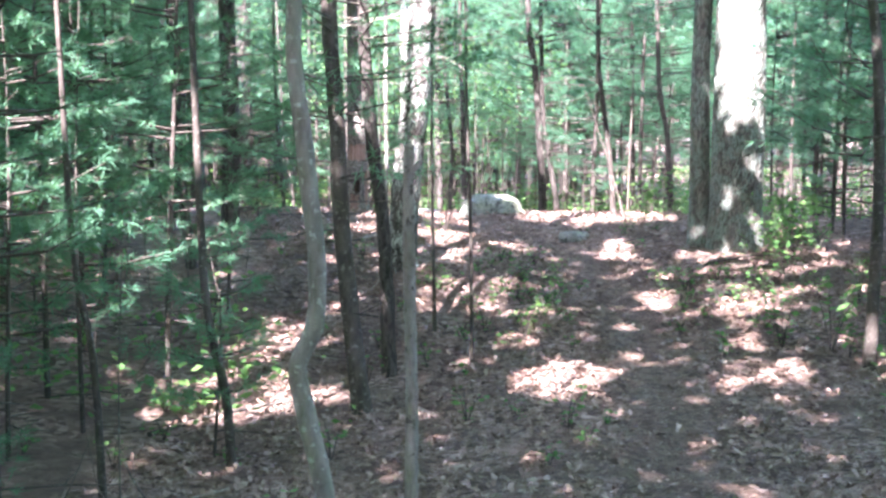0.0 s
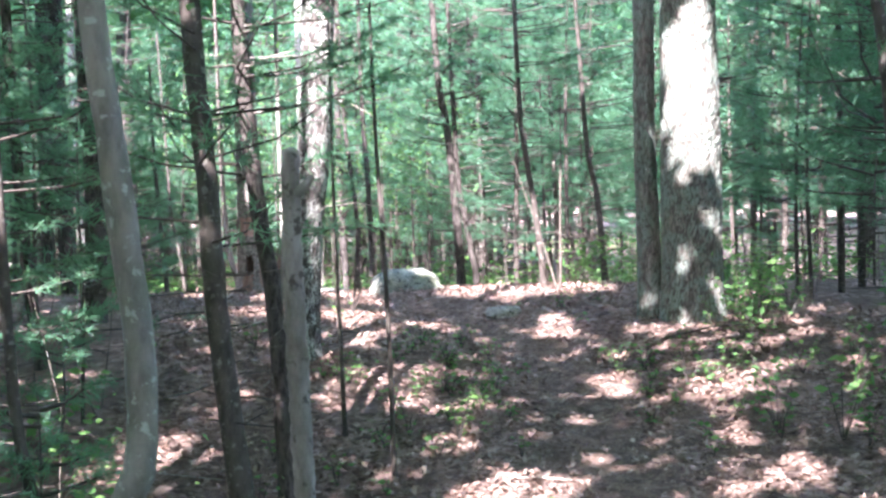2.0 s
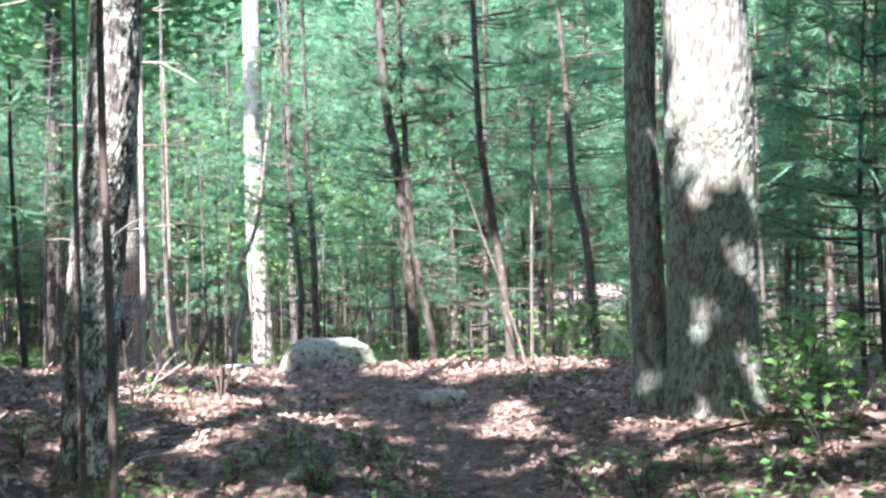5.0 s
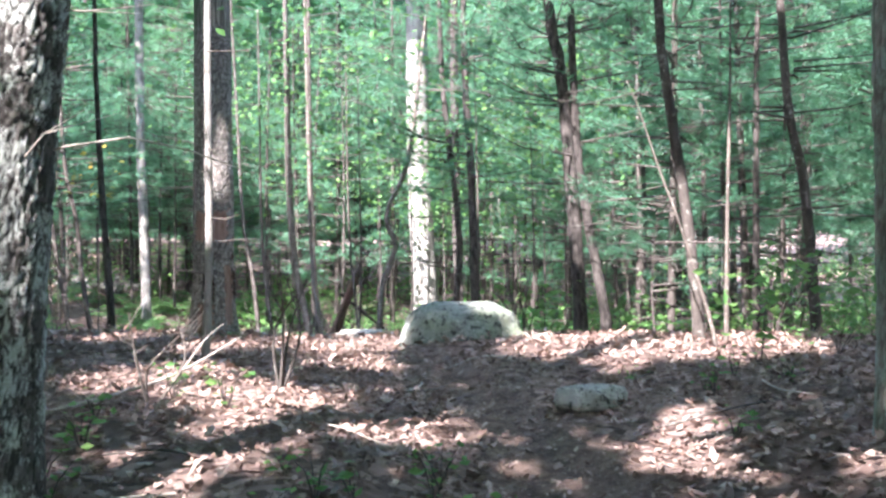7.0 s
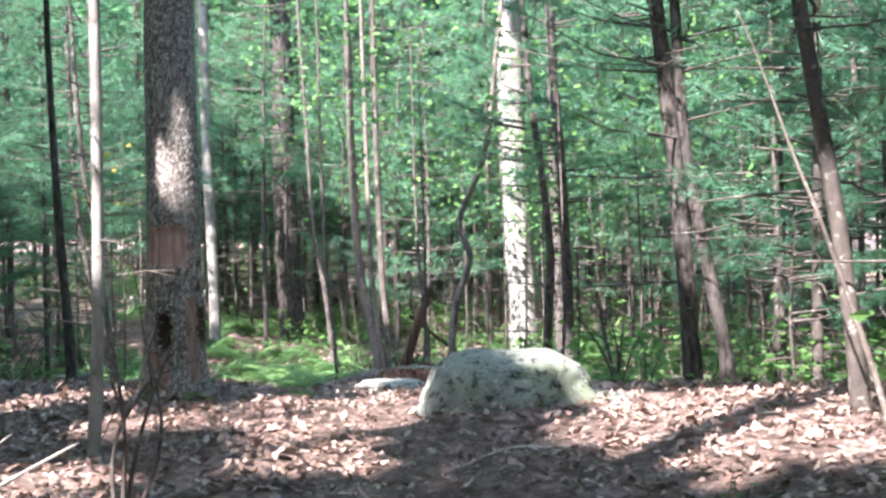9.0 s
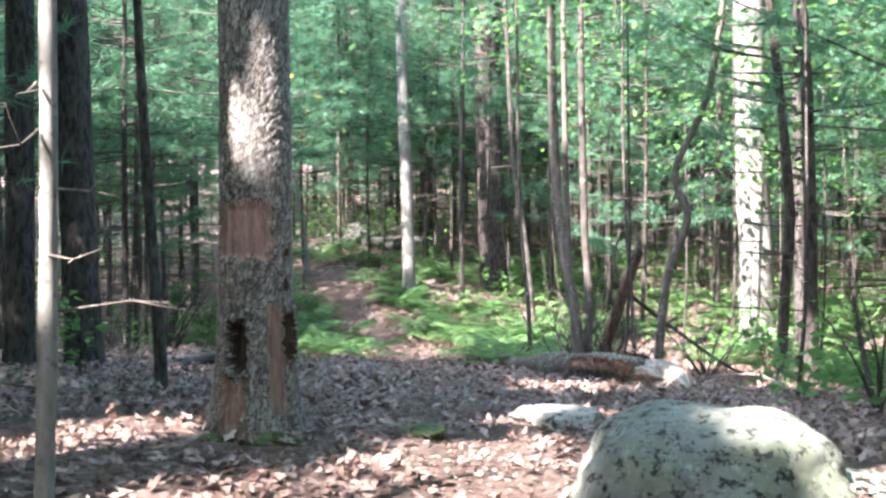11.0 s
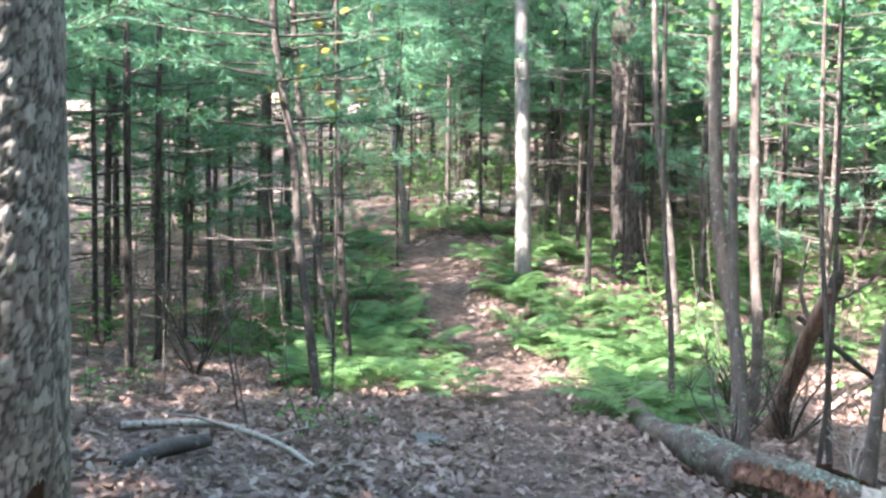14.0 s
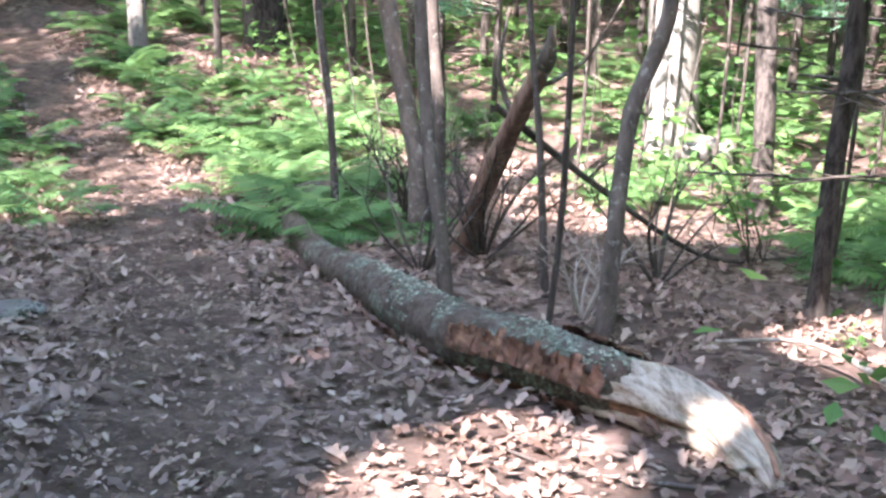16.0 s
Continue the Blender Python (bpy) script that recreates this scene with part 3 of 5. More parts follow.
FAR = [pine_parts(s, h, r0, live, 2.1, 0.55, 8, 5, 0.016, 0.6, 0.22) for s, h, r0, live in ((41, 10.0, 0.08, 1.0), (42, 8.0, 0.06, 0.7), (43, 11.0, 0.09, 1.5))]


# ---- named trees ----


def stem_tree(name, base, ups, r0, r1, bark_mat, label, top=None, seg=12, relief=0.1, flare=0.25, step=0.15, fine=8.0, ridges=False, crown=None, seed=1.0, category="tree", group="", plates=None):
    """A tree by its foot, points up its stem, and how high it goes on; its trunk is one mesh, its crown another."""
    x, y = base
    z0 = floor_z(x, y)
    o = np.array((x, y, z0))
    t = thing(name, o, label, category, group)
    pts = [np.array((0, 0, -0.12))] + [np.array(u) - o for u in ups]
    if top:
        d = pts[-1] - pts[-2]
        d = d / np.linalg.norm(d) * 0.35 + np.array((0, 0, 0.65))
        d /= d[2]
        rise = top - (pts[-1][2] + z0)
        pts += [pts[-1] + d * rise * 0.4, pts[-1] + d * rise]
        d0 = len(ups)
    radii = list(np.linspace(r0, r1, len(pts)))
    if plates:
        part("trunk", ring_mesh("trunk", *plated(pts, radii, seg, step, plates[3], *plates[:3], seed, flare)), bark_mat, t)
    else:
        part("trunk", mesh_of("trunk", *tube(pts, radii, seg, step, relief, fine, 0.3, seed, flare, ridges)), bark_mat, t)
    if crown:
        spread, low, n = crown
        fine_leaf = y > 16
        crown_of(o, top, spread, low, int(n * 1.7) if fine_leaf else n, 0.33 if fine_leaf else 0.46, M_CANOPY, t)
    return t


def dead_twigs(t, where, lo, hi, n, length, seed, material=None, r=0.005):
    """Bare side twigs on a trunk, each a part of it."""
    q = np.random.default_rng(seed)
    for i in range(n):
        z, a = q.uniform(lo, hi), q.uniform(0, 2 * math.pi)
        L = length * q.uniform(0.5, 1.2)
        o = np.array((where[0], where[1], z))
        d = np.array((math.cos(a), math.sin(a), q.uniform(-0.2, 0.3)))
        m = o + d * L * 0.55 + (0, 0, q.normal() * 0.04)
        pieces = [tube([o, m, o + d * L + (0, 0, q.normal() * 0.08)], [r, r * 0.7, r * 0.3], 4, 0.2)]
        side = np.array((-d[1], d[0], 0.15)) * q.choice([-1, 1])
        pieces.append(tube([m, m + side * L * 0.25 + d * L * 0.2], [r * 0.55, r * 0.25], 3, 0.2))
        part("branch", mesh_of("branch", *joined(pieces)), material or M_TWIG, t)


# the big oak with two stems, right of the trail
oak = stem_tree("oak_tree", (3.64, 15.83), [(3.64, 15.8, 1.2), (3.64, 15.77, 2.0), (3.62, 15.72, 3.1)], 0.325, 0.19, M_OAK,
                "large grey oak with deeply furrowed bark beside the trail", 15, 144, 0.12, 0.36, 0.022, 22.0, True, (7.0, 7.5, 4300), 2.0, plates=(0.028, 0.10, 0.016, 4.6))
second = plated([(-0.39, 0.22, -0.12), (-0.41, 0.22, 1.2), (-0.43, 0.22, 2.2), (-0.43, 0.25, 4.0), (-0.6, 0.4, 9.0)], [0.13, 0.11, 0.105, 0.095, 0.06], 64, 0.025, 4.6, 0.028, 0.13, 0.014, 5.0, 0.3)
part("second_stem", ring_mesh("second_stem", *second), M_OAK, oak, "thinner dark stem grown close beside the main trunk")

birch = stem_tree("birch_tree", (-0.43, 14.46), [(-0.41, 14.42, 0.9), (-0.35, 14.38, 1.6), (-0.25, 14.34, 2.7)], 0.162, 0.095, M_BIRCH,
                  "dark-barked old birch blotched with white lichen", 13, 104, 0.10, 0.24, 0.02, 12.0, False, (6.0, 7.5, 3000), 3.0, plates=(0.026, 0.05, 0.014, 4.0))
dead_twigs(birch, (0, 0), 0.9, 3.0, 9, 0.9, 4, M_DEAD, 0.006)

# the scarred tree left of the trail beyond the boulder
scar_foot = np.array((-1.36, 20.66, floor_z(-1.36, 20.66)))
scar_tree = thing("scarred_tree", scar_foot, "scaly-barked tree with a bare scar and hollow slots at its foot", "tree")
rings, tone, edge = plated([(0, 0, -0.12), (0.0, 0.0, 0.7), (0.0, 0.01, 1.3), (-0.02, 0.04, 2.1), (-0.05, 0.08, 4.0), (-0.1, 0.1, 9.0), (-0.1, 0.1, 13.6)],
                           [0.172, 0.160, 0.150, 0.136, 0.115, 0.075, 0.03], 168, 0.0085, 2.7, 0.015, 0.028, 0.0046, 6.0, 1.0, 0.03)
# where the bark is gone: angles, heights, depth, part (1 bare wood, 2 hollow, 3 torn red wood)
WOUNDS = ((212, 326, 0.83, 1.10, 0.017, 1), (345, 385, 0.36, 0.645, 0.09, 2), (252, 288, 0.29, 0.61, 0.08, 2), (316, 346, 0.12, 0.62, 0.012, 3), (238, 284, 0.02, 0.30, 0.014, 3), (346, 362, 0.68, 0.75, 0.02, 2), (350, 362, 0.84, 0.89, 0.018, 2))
kind = np.zeros(tone.shape, int)
for i in range(rings.shape[0]):
    for j in range(rings.shape[1]):
        x, y, z = rings[i, j]
        if not 0.0 < z < 1.2:
            continue
        a = 360 * j / rings.shape[1]
        for w, (lo, hi, z0, z1, deep, what) in enumerate(WOUNDS):
            u, v = ((a - lo) % 360) / (hi - lo), (z - z0) / (z1 - z0)
            if u > 2.5:
                u -= 360 / (hi - lo)
            rag = 0.13 * noise.noise((a * 0.05, z * 22, lo)) + 0.10 * noise.noise((a * 0.22, z * 50, hi))
            m = min(u, 1 - u, v, 1 - v) + rag * (1.0 if what == 1 else 1.3)
            if what == 2:
                m -= 0.30 * abs(v - 0.35)
            if m > 0.02:
                kind[i, j] = w + 1
                k = 1 - deep * min(1.0, (m - 0.02) * (14 if what == 1 else 7)) * (0.9 + 0.2 * noise.noise((a * 0.1, z * 9, 2))) / math.hypot(x, y)
                rings[i, j, :2] = x * k, y * k
                break
            if what == 2 and deep > 0.05 and m > -0.14:
                k = 1 + 0.022 * (1 - abs(m + 0.06) / 0.08) / math.hypot(x, y) if abs(m + 0.06) < 0.08 else 1
                rings[i, j, :2] = x * k, y * k
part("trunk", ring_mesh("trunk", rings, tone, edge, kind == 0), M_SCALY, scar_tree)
PIECES = {1: ("bare_patch", M_BARE, "patch of bare orange-brown wood without bark"), 2: ("hollow", M_HOLLOW_SHADE, "hollow slot with torn bark edges, its shade coloured in dark"), 3: ("torn_bark", M_RED_UP, "rotten red-brown wood under torn bark")}
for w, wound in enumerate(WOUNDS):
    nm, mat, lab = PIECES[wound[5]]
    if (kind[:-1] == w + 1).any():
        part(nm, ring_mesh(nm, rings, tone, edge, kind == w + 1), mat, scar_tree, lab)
crown_of(scar_foot, 14, 6.0, 8.0, 3400, 0.33, M_CANOPY, scar_tree)

tall = [
    ("pine_tree", (-4.40, 23.28), [(-4.44, 23.3, 1.0), (-4.50, 23.33, 2.2), (-4.55, 23.36, 3.2)], 0.135, 0.09, M_PINE, "dark straight pine trunk with furrowed bark", (5.0, 6.0, 2600)),
    ("pine_tree", (-4.66, 22.86), [(-4.66, 22.9, 1.0), (-4.68, 22.95, 2.2), (-4.7, 23.0, 3.2)], 0.105, 0.07, M_PINE, "dark straight pine trunk close to a thicker one", (4.0, 6.0, 1800)),
    ("maple_tree", (-0.68, 31.3), [(-0.72, 31.35, 0.8), (-0.80, 31.4, 2.0), (-0.86, 31.5, 3.6)], 0.21, 0.13, M_PALE, "pale grey straight tree standing among ferns", (6.5, 7.5, 4200)),
    ("birch_tree", (-6.20, 33.3), [(-6.24, 33.35, 0.8), (-6.30, 33.4, 2.0), (-6.40, 33.5, 3.8)], 0.095, 0.06, M_PALE, "slim pale birch beside the trail in ferns", (4.5, 6.5, 2000)),
    ("pine_tree", (-5.15, 34.2), [(-5.2, 34.22, 0.8), (-5.25, 34.25, 2.0), (-5.3, 34.3, 3.5)], 0.21, 0.14, M_PINE, "thick dark pine trunk at the edge of the ferns", (6.0, 6.5, 3600)),
    ("pine_tree", (-2.79, 16.9), [(-2.78, 16.95, 1.2), (-2.80, 17.0, 2.2), (-2.87, 17.07, 3.4)], 0.115, 0.08, M_PINE, "dark pine trunk in the thicket", (5.0, 6.5, 2600)),
    ("pine_tree", (0.02, 29.85), [(-0.02, 30.0, 0.3), (-0.06, 30.15, 1.0), (-0.12, 30.4, 2.6)], 0.072, 0.05, M_PINE, "slim dark pine trunk among ferns", (3.5, 6.0, 1300)),
]
for name, base, ups, r0, r1, mat, label, crown in tall:
    stem_tree(name, base, ups, r0, r1, mat, label, 13.5, 32, 0.11, 0.3, 0.08, 12.0, mat is M_PINE, crown, base[0])

slim = [
    # by the start
    ("sapling_tree", (-0.54, 6.07), [(-0.53, 6.07, -0.23), (-0.63, 6.08, 0.20), (-0.68, 6.10, 0.46), (-0.60, 6.10, 0.64), (-0.59, 6.13, 0.91), (-0.62, 6.16, 1.19), (-0.67, 6.18, 1.59), (-0.72, 6.21, 1.94), (-0.72, 6.23, 2.36)], 0.050, 0.028, M_GREYSTEM, "crooked pale grey sapling with a kink low on its stem", 6.0),
    ("sapling_tree", (-2.09, 7.9), [(-2.17, 7.96, 0.14), (-2.31, 8.02, 0.85)], 0.026, 0.016, M_STEM, "thin dark leaning sapling", 4.0),
    ("sapling_tree", (-1.42, 8.74), [(-1.47, 8.76, -0.22), (-1.57, 8.79, 0.17), (-1.64, 8.82, 0.64)], 0.034, 0.02, M_STEM, "thin dark bent sapling", 4.5),
    ("pine_tree", (-0.60, 10.13), [(-0.71, 10.19, 0.16), (-0.79, 10.24, 0.88), (-0.85, 10.31, 1.79), (-0.93, 10.38, 2.7)], 0.075, 0.05, M_STEM, "slender brown pine trunk leaning slightly", 8.0),
    ("pine_tree", (-0.43, 11.28), [(-0.50, 11.37, 0.72), (-0.62, 11.44, 1.57), (-0.73, 11.54, 2.82)], 0.065, 0.045, M_PINE, "slender dark pine trunk leaning slightly", 8.5),
    ("sapling_tree", (0.30, 11.4), [(0.27, 11.50, 0.82), (0.22, 11.58, 1.84), (0.19, 11.66, 2.85)], 0.019, 0.014, M_STEM, "thin straight sapling by the trail", 3.9),
    ("sapling_tree", (-0.04, 12.53), [(-0.08, 12.62, 0.75), (-0.1, 12.62, 1.5)], 0.02, 0.01, M_STEM, "thin straight sapling in the litter", 3.0),
    ("pine_tree", (3.74, 11.0), [(3.76, 11.0, 1.2), (3.70, 11.0, 2.4), (3.58, 11.0, 3.3)], 0.056, 0.035, M_STEM, "slender dark trunk on the bank", 7.5),
    ("pine_tree", (-2.80, 14.4), [(-2.95, 14.49, 1.24), (-3.10, 14.64, 3.15)], 0.06, 0.04, M_PINE, "slender dark trunk in the thicket", 7.5),
    # round the rise
    ("sapling_tree", (-0.82, 18.5), [(-0.80, 18.52, 0.9), (-0.80, 18.55, 1.44), (-0.82, 18.59, 2.25)], 0.030, 0.022, M_PALE, "slim pale sapling with bare white twigs", 6.5),
    ("pine_tree", (1.82, 22.7), [(1.79, 22.69, 0.8), (1.72, 22.67, 1.85), (1.60, 22.64, 3.06), (1.50, 22.63, 3.6)], 0.072, 0.045, M_PINE, "dark slender pine with a forked neighbour", 8.0),
    ("pine_tree", (2.06, 22.75), [(2.03, 22.72, 0.7), (1.84, 22.69, 1.71), (1.76, 22.67, 2.4)], 0.055, 0.03, M_PINE, "dark sapling crossing a thicker stem", 6.0),
    ("pine_tree", (0.17, 27.0), [(0.19, 27.05, 0.6), (0.22, 27.1, 1.4), (0.12, 27.1, 2.43), (0.0, 27.1, 3.5)], 0.05, 0.033, M_PINE, "dark slim pine with bare drooping twigs", 7.0),
    ("pine_tree", (0.48, 26.55), [(0.47, 26.56, 0.64), (0.42, 26.54, 2.37), (0.36, 26.52, 3.2)], 0.06, 0.04, M_PINE, "thin dark pine pole", 7.0),
    ("pine_tree", (2.68, 19.8), [(2.66, 19.78, 0.72), (2.57, 19.76, 1.53), (2.41, 19.73, 2.59), (2.37, 19.72, 3.0)], 0.046, 0.03, M_STEM, "brown slender pine leaning over the rise", 6.5),
    ("sapling_tree", (2.79, 19.19), [(2.80, 19.19, 0.66), (2.81, 19.18, 1.52), (2.83, 19.18, 2.33)], 0.018, 0.010, M_TWIG, "thin pale straight stick of a sapling", 3.0),
    ("sapling_tree", (2.72, 18.97), [(2.66, 18.97, 0.74), (2.45, 18.92, 1.40), (2.32, 18.91, 1.75), (2.15, 18.88, 2.25), (2.08, 18.86, 2.40)], 0.016, 0.008, M_TWIG, "dead grey sapling leaning to one side", None),
    ("pine_tree", (3.86, 21.4), [(3.85, 21.43, 0.6), (3.75, 21.41, 1.81), (3.61, 21.39, 2.52)], 0.052, 0.03, M_STEM, "brown slender pine at the end of the rise", 6.0),
    ("sapling_tree", (-2.68, 21.8), [(-2.70, 21.8, 0.8), (-2.78, 21.82, 1.7), (-2.86, 21.85, 2.9)], 0.038, 0.026, M_PINE, "thin dark trunk standing in the shade", 3.9),
    # beyond, round the log
    ("sapling_tree", (-2.09, 28.4), [(-2.13, 28.5, 0.1), (-2.23, 28.62, 0.45), (-2.41, 28.75, 1.2), (-2.5, 28.8, 2.6)], 0.062, 0.04, M_TWIG, "grey ribbed sapling, one of a clump", 7.0),
    ("sapling_tree", (-1.98, 28.35), [(-2.0, 28.5, 0.4), (-2.08, 28.6, 1.1), (-2.15, 28.7, 2.6)], 0.045, 0.03, M_STEM, "straight dark sapling, one of a clump", 7.0),
    ("sapling_tree", (-1.54, 26.62), [(-1.60, 26.7, 0.25), (-1.69, 26.8, 0.65), (-1.78, 26.95, 1.4)], 0.036, 0.024, M_TWIG, "slim grey sapling behind the fallen log", 5.0),
    ("sapling_tree", (-0.78, 26.28), [(-0.76, 26.41, 0.41), (-0.73, 26.56, 0.88), (-0.60, 26.7, 1.35), (-0.72, 26.75, 1.75), (-0.45, 26.9, 2.5)], 0.042, 0.024, M_TWIG, "crooked grey sapling beside the fallen log", 5.5),
    ("sapling_tree", (-2.69, 28.64), [(-2.79, 28.83, 0.35), (-2.93, 29.02, 1.04), (-3.0, 29.1, 2.2)], 0.026, 0.016, M_STEM, "thin dark sapling in the ferns", 5.0),
    ("sapling_tree", (-1.11, 26.95), [(-1.20, 27.12, 0.6), (-1.30, 27.28, 1.27), (-1.35, 27.35, 2.2)], 0.020, 0.012, M_STEM, "thin dark sapling beside the log", 4.0),
    ("pine_tree", (-4.68, 26.65), [(-4.88, 26.68, 0.94), (-4.98, 26.73, 1.70), (-5.15, 26.75, 2.47)], 0.035, 0.025, M_STEM, "thin leaning pine pole beside the trail", 6.5),
    ("pine_tree", (-5.57, 28.2), [(-5.79, 28.23, 0.72), (-5.96, 28.27, 1.64), (-6.09, 28.31, 2.52)], 0.037, 0.025, M_STEM, "thin leaning pine pole beside the trail", 6.5),
    ("pine_tree", (-5.93, 28.96), [(-6.09, 29.04, 0.87), (-6.17, 29.13, 1.87), (-6.26, 29.20, 2.66)], 0.038, 0.026, M_PINE, "thin pine pole beside the trail", 7.0),
    ("sapling_tree", (-3.56, 31.4), [(-3.71, 31.48, 0.80), (-3.90, 31.52, 1.89)], 0.040, 0.025, M_STEM, "thin sapling at the edge of the ferns", 6.0),
    ("birch_tree", (-8.8, 34.85), [(-8.83, 34.83, 0.65), (-9.13, 34.84, 2.23), (-9.39, 34.82, 3.28)], 0.055, 0.035, M_PALE, "slim white birch leaning over the slope", 7.0),
]
stems = []
for k, (name, base, ups, r0, r1, mat, label, top) in enumerate(slim):
    t = stem_tree(name, base, ups, r0, r1 * (0.4 if top is None else 0.7), mat, label, top, 14, 0.16, 0.35, 0.07, 9.0, False, None, k * 1.7)
    stems.append((t, ups, name, mat, top))
    lo = 0.5
    if name == "pine_tree" or mat is M_PALE:
        up = np.array(ups[-1]) - np.array(t.location)
        dead_twigs(t, (up[0] * 0.4, up[1] * 0.4), 0.5, 2.2, 7, 0.42, 50 + k, M_TWIG)

# needles at the tops of the slim pines: each takes the crown of a pole of its height
for k, (t, ups, name, mat, top) in enumerate(stems):
    if top and name == "pine_tree":
        end = np.array(ups[-1]) - np.array(t.location)
        me = POLES[k % 4]
        for nm, data, mt in (("crown", me[2], M_NEEDLE), ("bough", me[1], M_STEM)):
            ob = part(nm, data, mt, t)
            tagged(ob, kind="stuff" if nm == "bough" else "")
            ob.location = (end[0] * 0.9, end[1] * 0.9, 0.25)
            ob.rotation_euler = (0, 0, k * 2.1)
    elif top and top > 4:
        end = np.array(ups[-1])
        n = 260
        c = end + rng.normal(size=(n, 3)) * (0.8, 0.8, 0.7) + (0, 0, 1.9)
        c = c[(c[:, 2] > max(end[2] + 0.3, 2.6)) & ~in_gap(c, 0.05)]
        v, f = leaf_soup(c, 0.09)
        part("crown", mesh_of("crown", v - np.array(t.location), f, False), M_LEAF, t)

# pale broken snag by the start
snag_at = np.array((-0.12, 5.85, floor_z(-0.12, 5.85)))
snag = thing("dead_snag", snag_at, "pale dead snag with a broken top and a short stub", "dead tree")
part("trunk", mesh_of("trunk", *tube([(0, 0, -0.1), (0.0, 0, 0.7), (-0.02, 0, 1.3), (-0.03, 0, 1.72), (-0.03, 0, 1.98)], [0.034, 0.030, 0.027, 0.028, 0.022], 22, 0.015, 0.34, 12, 0.9, seed=6.0)), M_SNAG, snag)
part("branch_stub", mesh_of("branch_stub", *tube([(-0.03, 0, 1.86), (0.0, -0.01, 1.88), (0.025, -0.015, 1.91)], [0.018, 0.015, 0.008], 10, 0.02, 0.2, 9)), M_GREYSTEM, snag)

# dead stub that leans out of the clump
stub_at = np.array((-1.80, 28.05, floor_z(-1.80, 28.05)))
stub = thing("dead_stub", stub_at, "leaning broken dead trunk with reddish peeling bark", "dead tree")
part("trunk", mesh_of("trunk", *tube([(0, 0, -0.1), (0.17, -0.16, 0.35), (0.36, -0.38, 0.78), (0.55, -0.60, 1.18)], [0.078, 0.062, 0.056, 0.052], 22, 0.04, 0.2, 12, seed=3, flare=0.4)), M_RED_UP, stub)
part("broken_top", mesh_of("broken_top", *tube([(0.54, -0.59, 1.15), (0.59, -0.64, 1.27), (0.60, -0.66, 1.40)], [0.05, 0.036, 0.008], 14, 0.02, 0.5, 20, seed=8)), M_TWIG, stub)
part("branch", mesh_of("branch", *tube([(0.40, -0.42, 0.86), (0.3, -0.42, 1.1), (0.34, -0.38, 1.45)], [0.02, 0.014, 0.006], 7, 0.1)), M_TWIG, stub)
part("branch", mesh_of("branch", *tube([(0.50, -0.53, 1.05), (0.75, -0.5, 1.2), (0.95, -0.5, 1.55)], [0.014, 0.009, 0.004], 7, 0.1)), M_TWIG, stub)


# ---- thickets ----


def clear(x, y):
    """Whether a pine may stand here: off the trail, off the rise and the fern glade, out of the named trees."""
    d = x - float(trail_x(y))
    if y < 3 and abs(d) < 3.0:
        return False
    if d > 0 and y < 22 and d < (2.6 if y < 13 else 3.6):
        return False
    if d < 0 and y < 19 and d > (-3.0 if y < 9 else -3.6):
        return False
    if 19 <= y < 36 and -5 < x < 2.4 and not (y > 23 and x > 1.6):
        return False
    if y >= 19 and abs(d) < 2.4:
        return False
    if 19 <= y < 27 and -4.6 < x < 0:
        return False
    return True


def scatter(kinds, n, box, gap, label, group, seed, tall_z=3.0, bark_mat=None, scale=(0.85, 1.2)):
    r = np.random.default_rng(seed)
    first, put = {}, []
    tries = 0
    while len(put) < n and tries < n * 40:
        tries += 1
        x, y = r.uniform(box[0], box[1]), r.uniform(box[2], box[3])
        if not clear(x, y) or any((x - a) ** 2 + (y - b) ** 2 < gap ** 2 for a, b in put):
            continue
        z = floor_z(x, y)
        if in_gap(np.array([(x, y, z + h) for h in (1.0, 2.0, 3.0, 4.0, 5.0)]), 0.45)[:5 if tall_z > 2 else 1].any():
            continue
        put.append((x, y))
        k = int(r.integers(len(kinds)))
        m = Matrix.Translation((x, y, z)) @ Matrix.Rotation(r.uniform(0, 6.28), 4, "Z") @ Matrix.Scale(r.uniform(*scale), 4)
        if k not in first:
            first[k] = pine((0, 0, 0), kinds[k], label, group, bark_mat, "pine_seedling" if kinds is SEEDLING else "young_pine" if kinds is YOUNG else "pine_tree")
            first[k].matrix_basis = m
        else:
            base = first[k]
            keep = base.scale.copy()
            base.scale = (1, 1, 1)
            copy_thing(base, m)
            base.scale = keep
    return put


SOFT = "white pine with soft green needles and bare lower twigs"
scatter(POLES, 22, (-10, -2.5, 6, 26), 1.2, "slender white pine pole with bare lower twigs", "pines of the thicket", 1)
scatter(BUSHY, 16, (-10, -3.0, 8, 26), 1.6, SOFT, "pines of the thicket", 14)
scatter(YOUNG, 22, (-11, -2.4, 5.5, 24), 1.2, "young white pine with soft green needles", "young pines of the thicket", 2)
scatter(POLES, 14, (4.5, 14, 8, 24), 1.4, "slender white pine pole with bare lower twigs", "pines of the thicket", 3)
scatter(BUSHY, 14, (4.6, 11, 9, 30), 1.6, SOFT, "pines of the thicket", 15)
scatter(YOUNG, 18, (3.8, 10, 8, 26), 1.2, "young white pine with soft green needles", "young pines of the thicket", 4)
scatter(POLES, 20, (-13, -5.5, 25, 40), 1.2, "slender white pine pole with bare lower twigs", "pines of the thicket", 5)
scatter(BUSHY, 15, (-14, -6, 26, 42), 1.5, SOFT, "pines of the thicket", 16)
scatter(BUSHY, 14, (-7, 5, 36, 43), 1.5, SOFT, "pines of the thicket", 17)
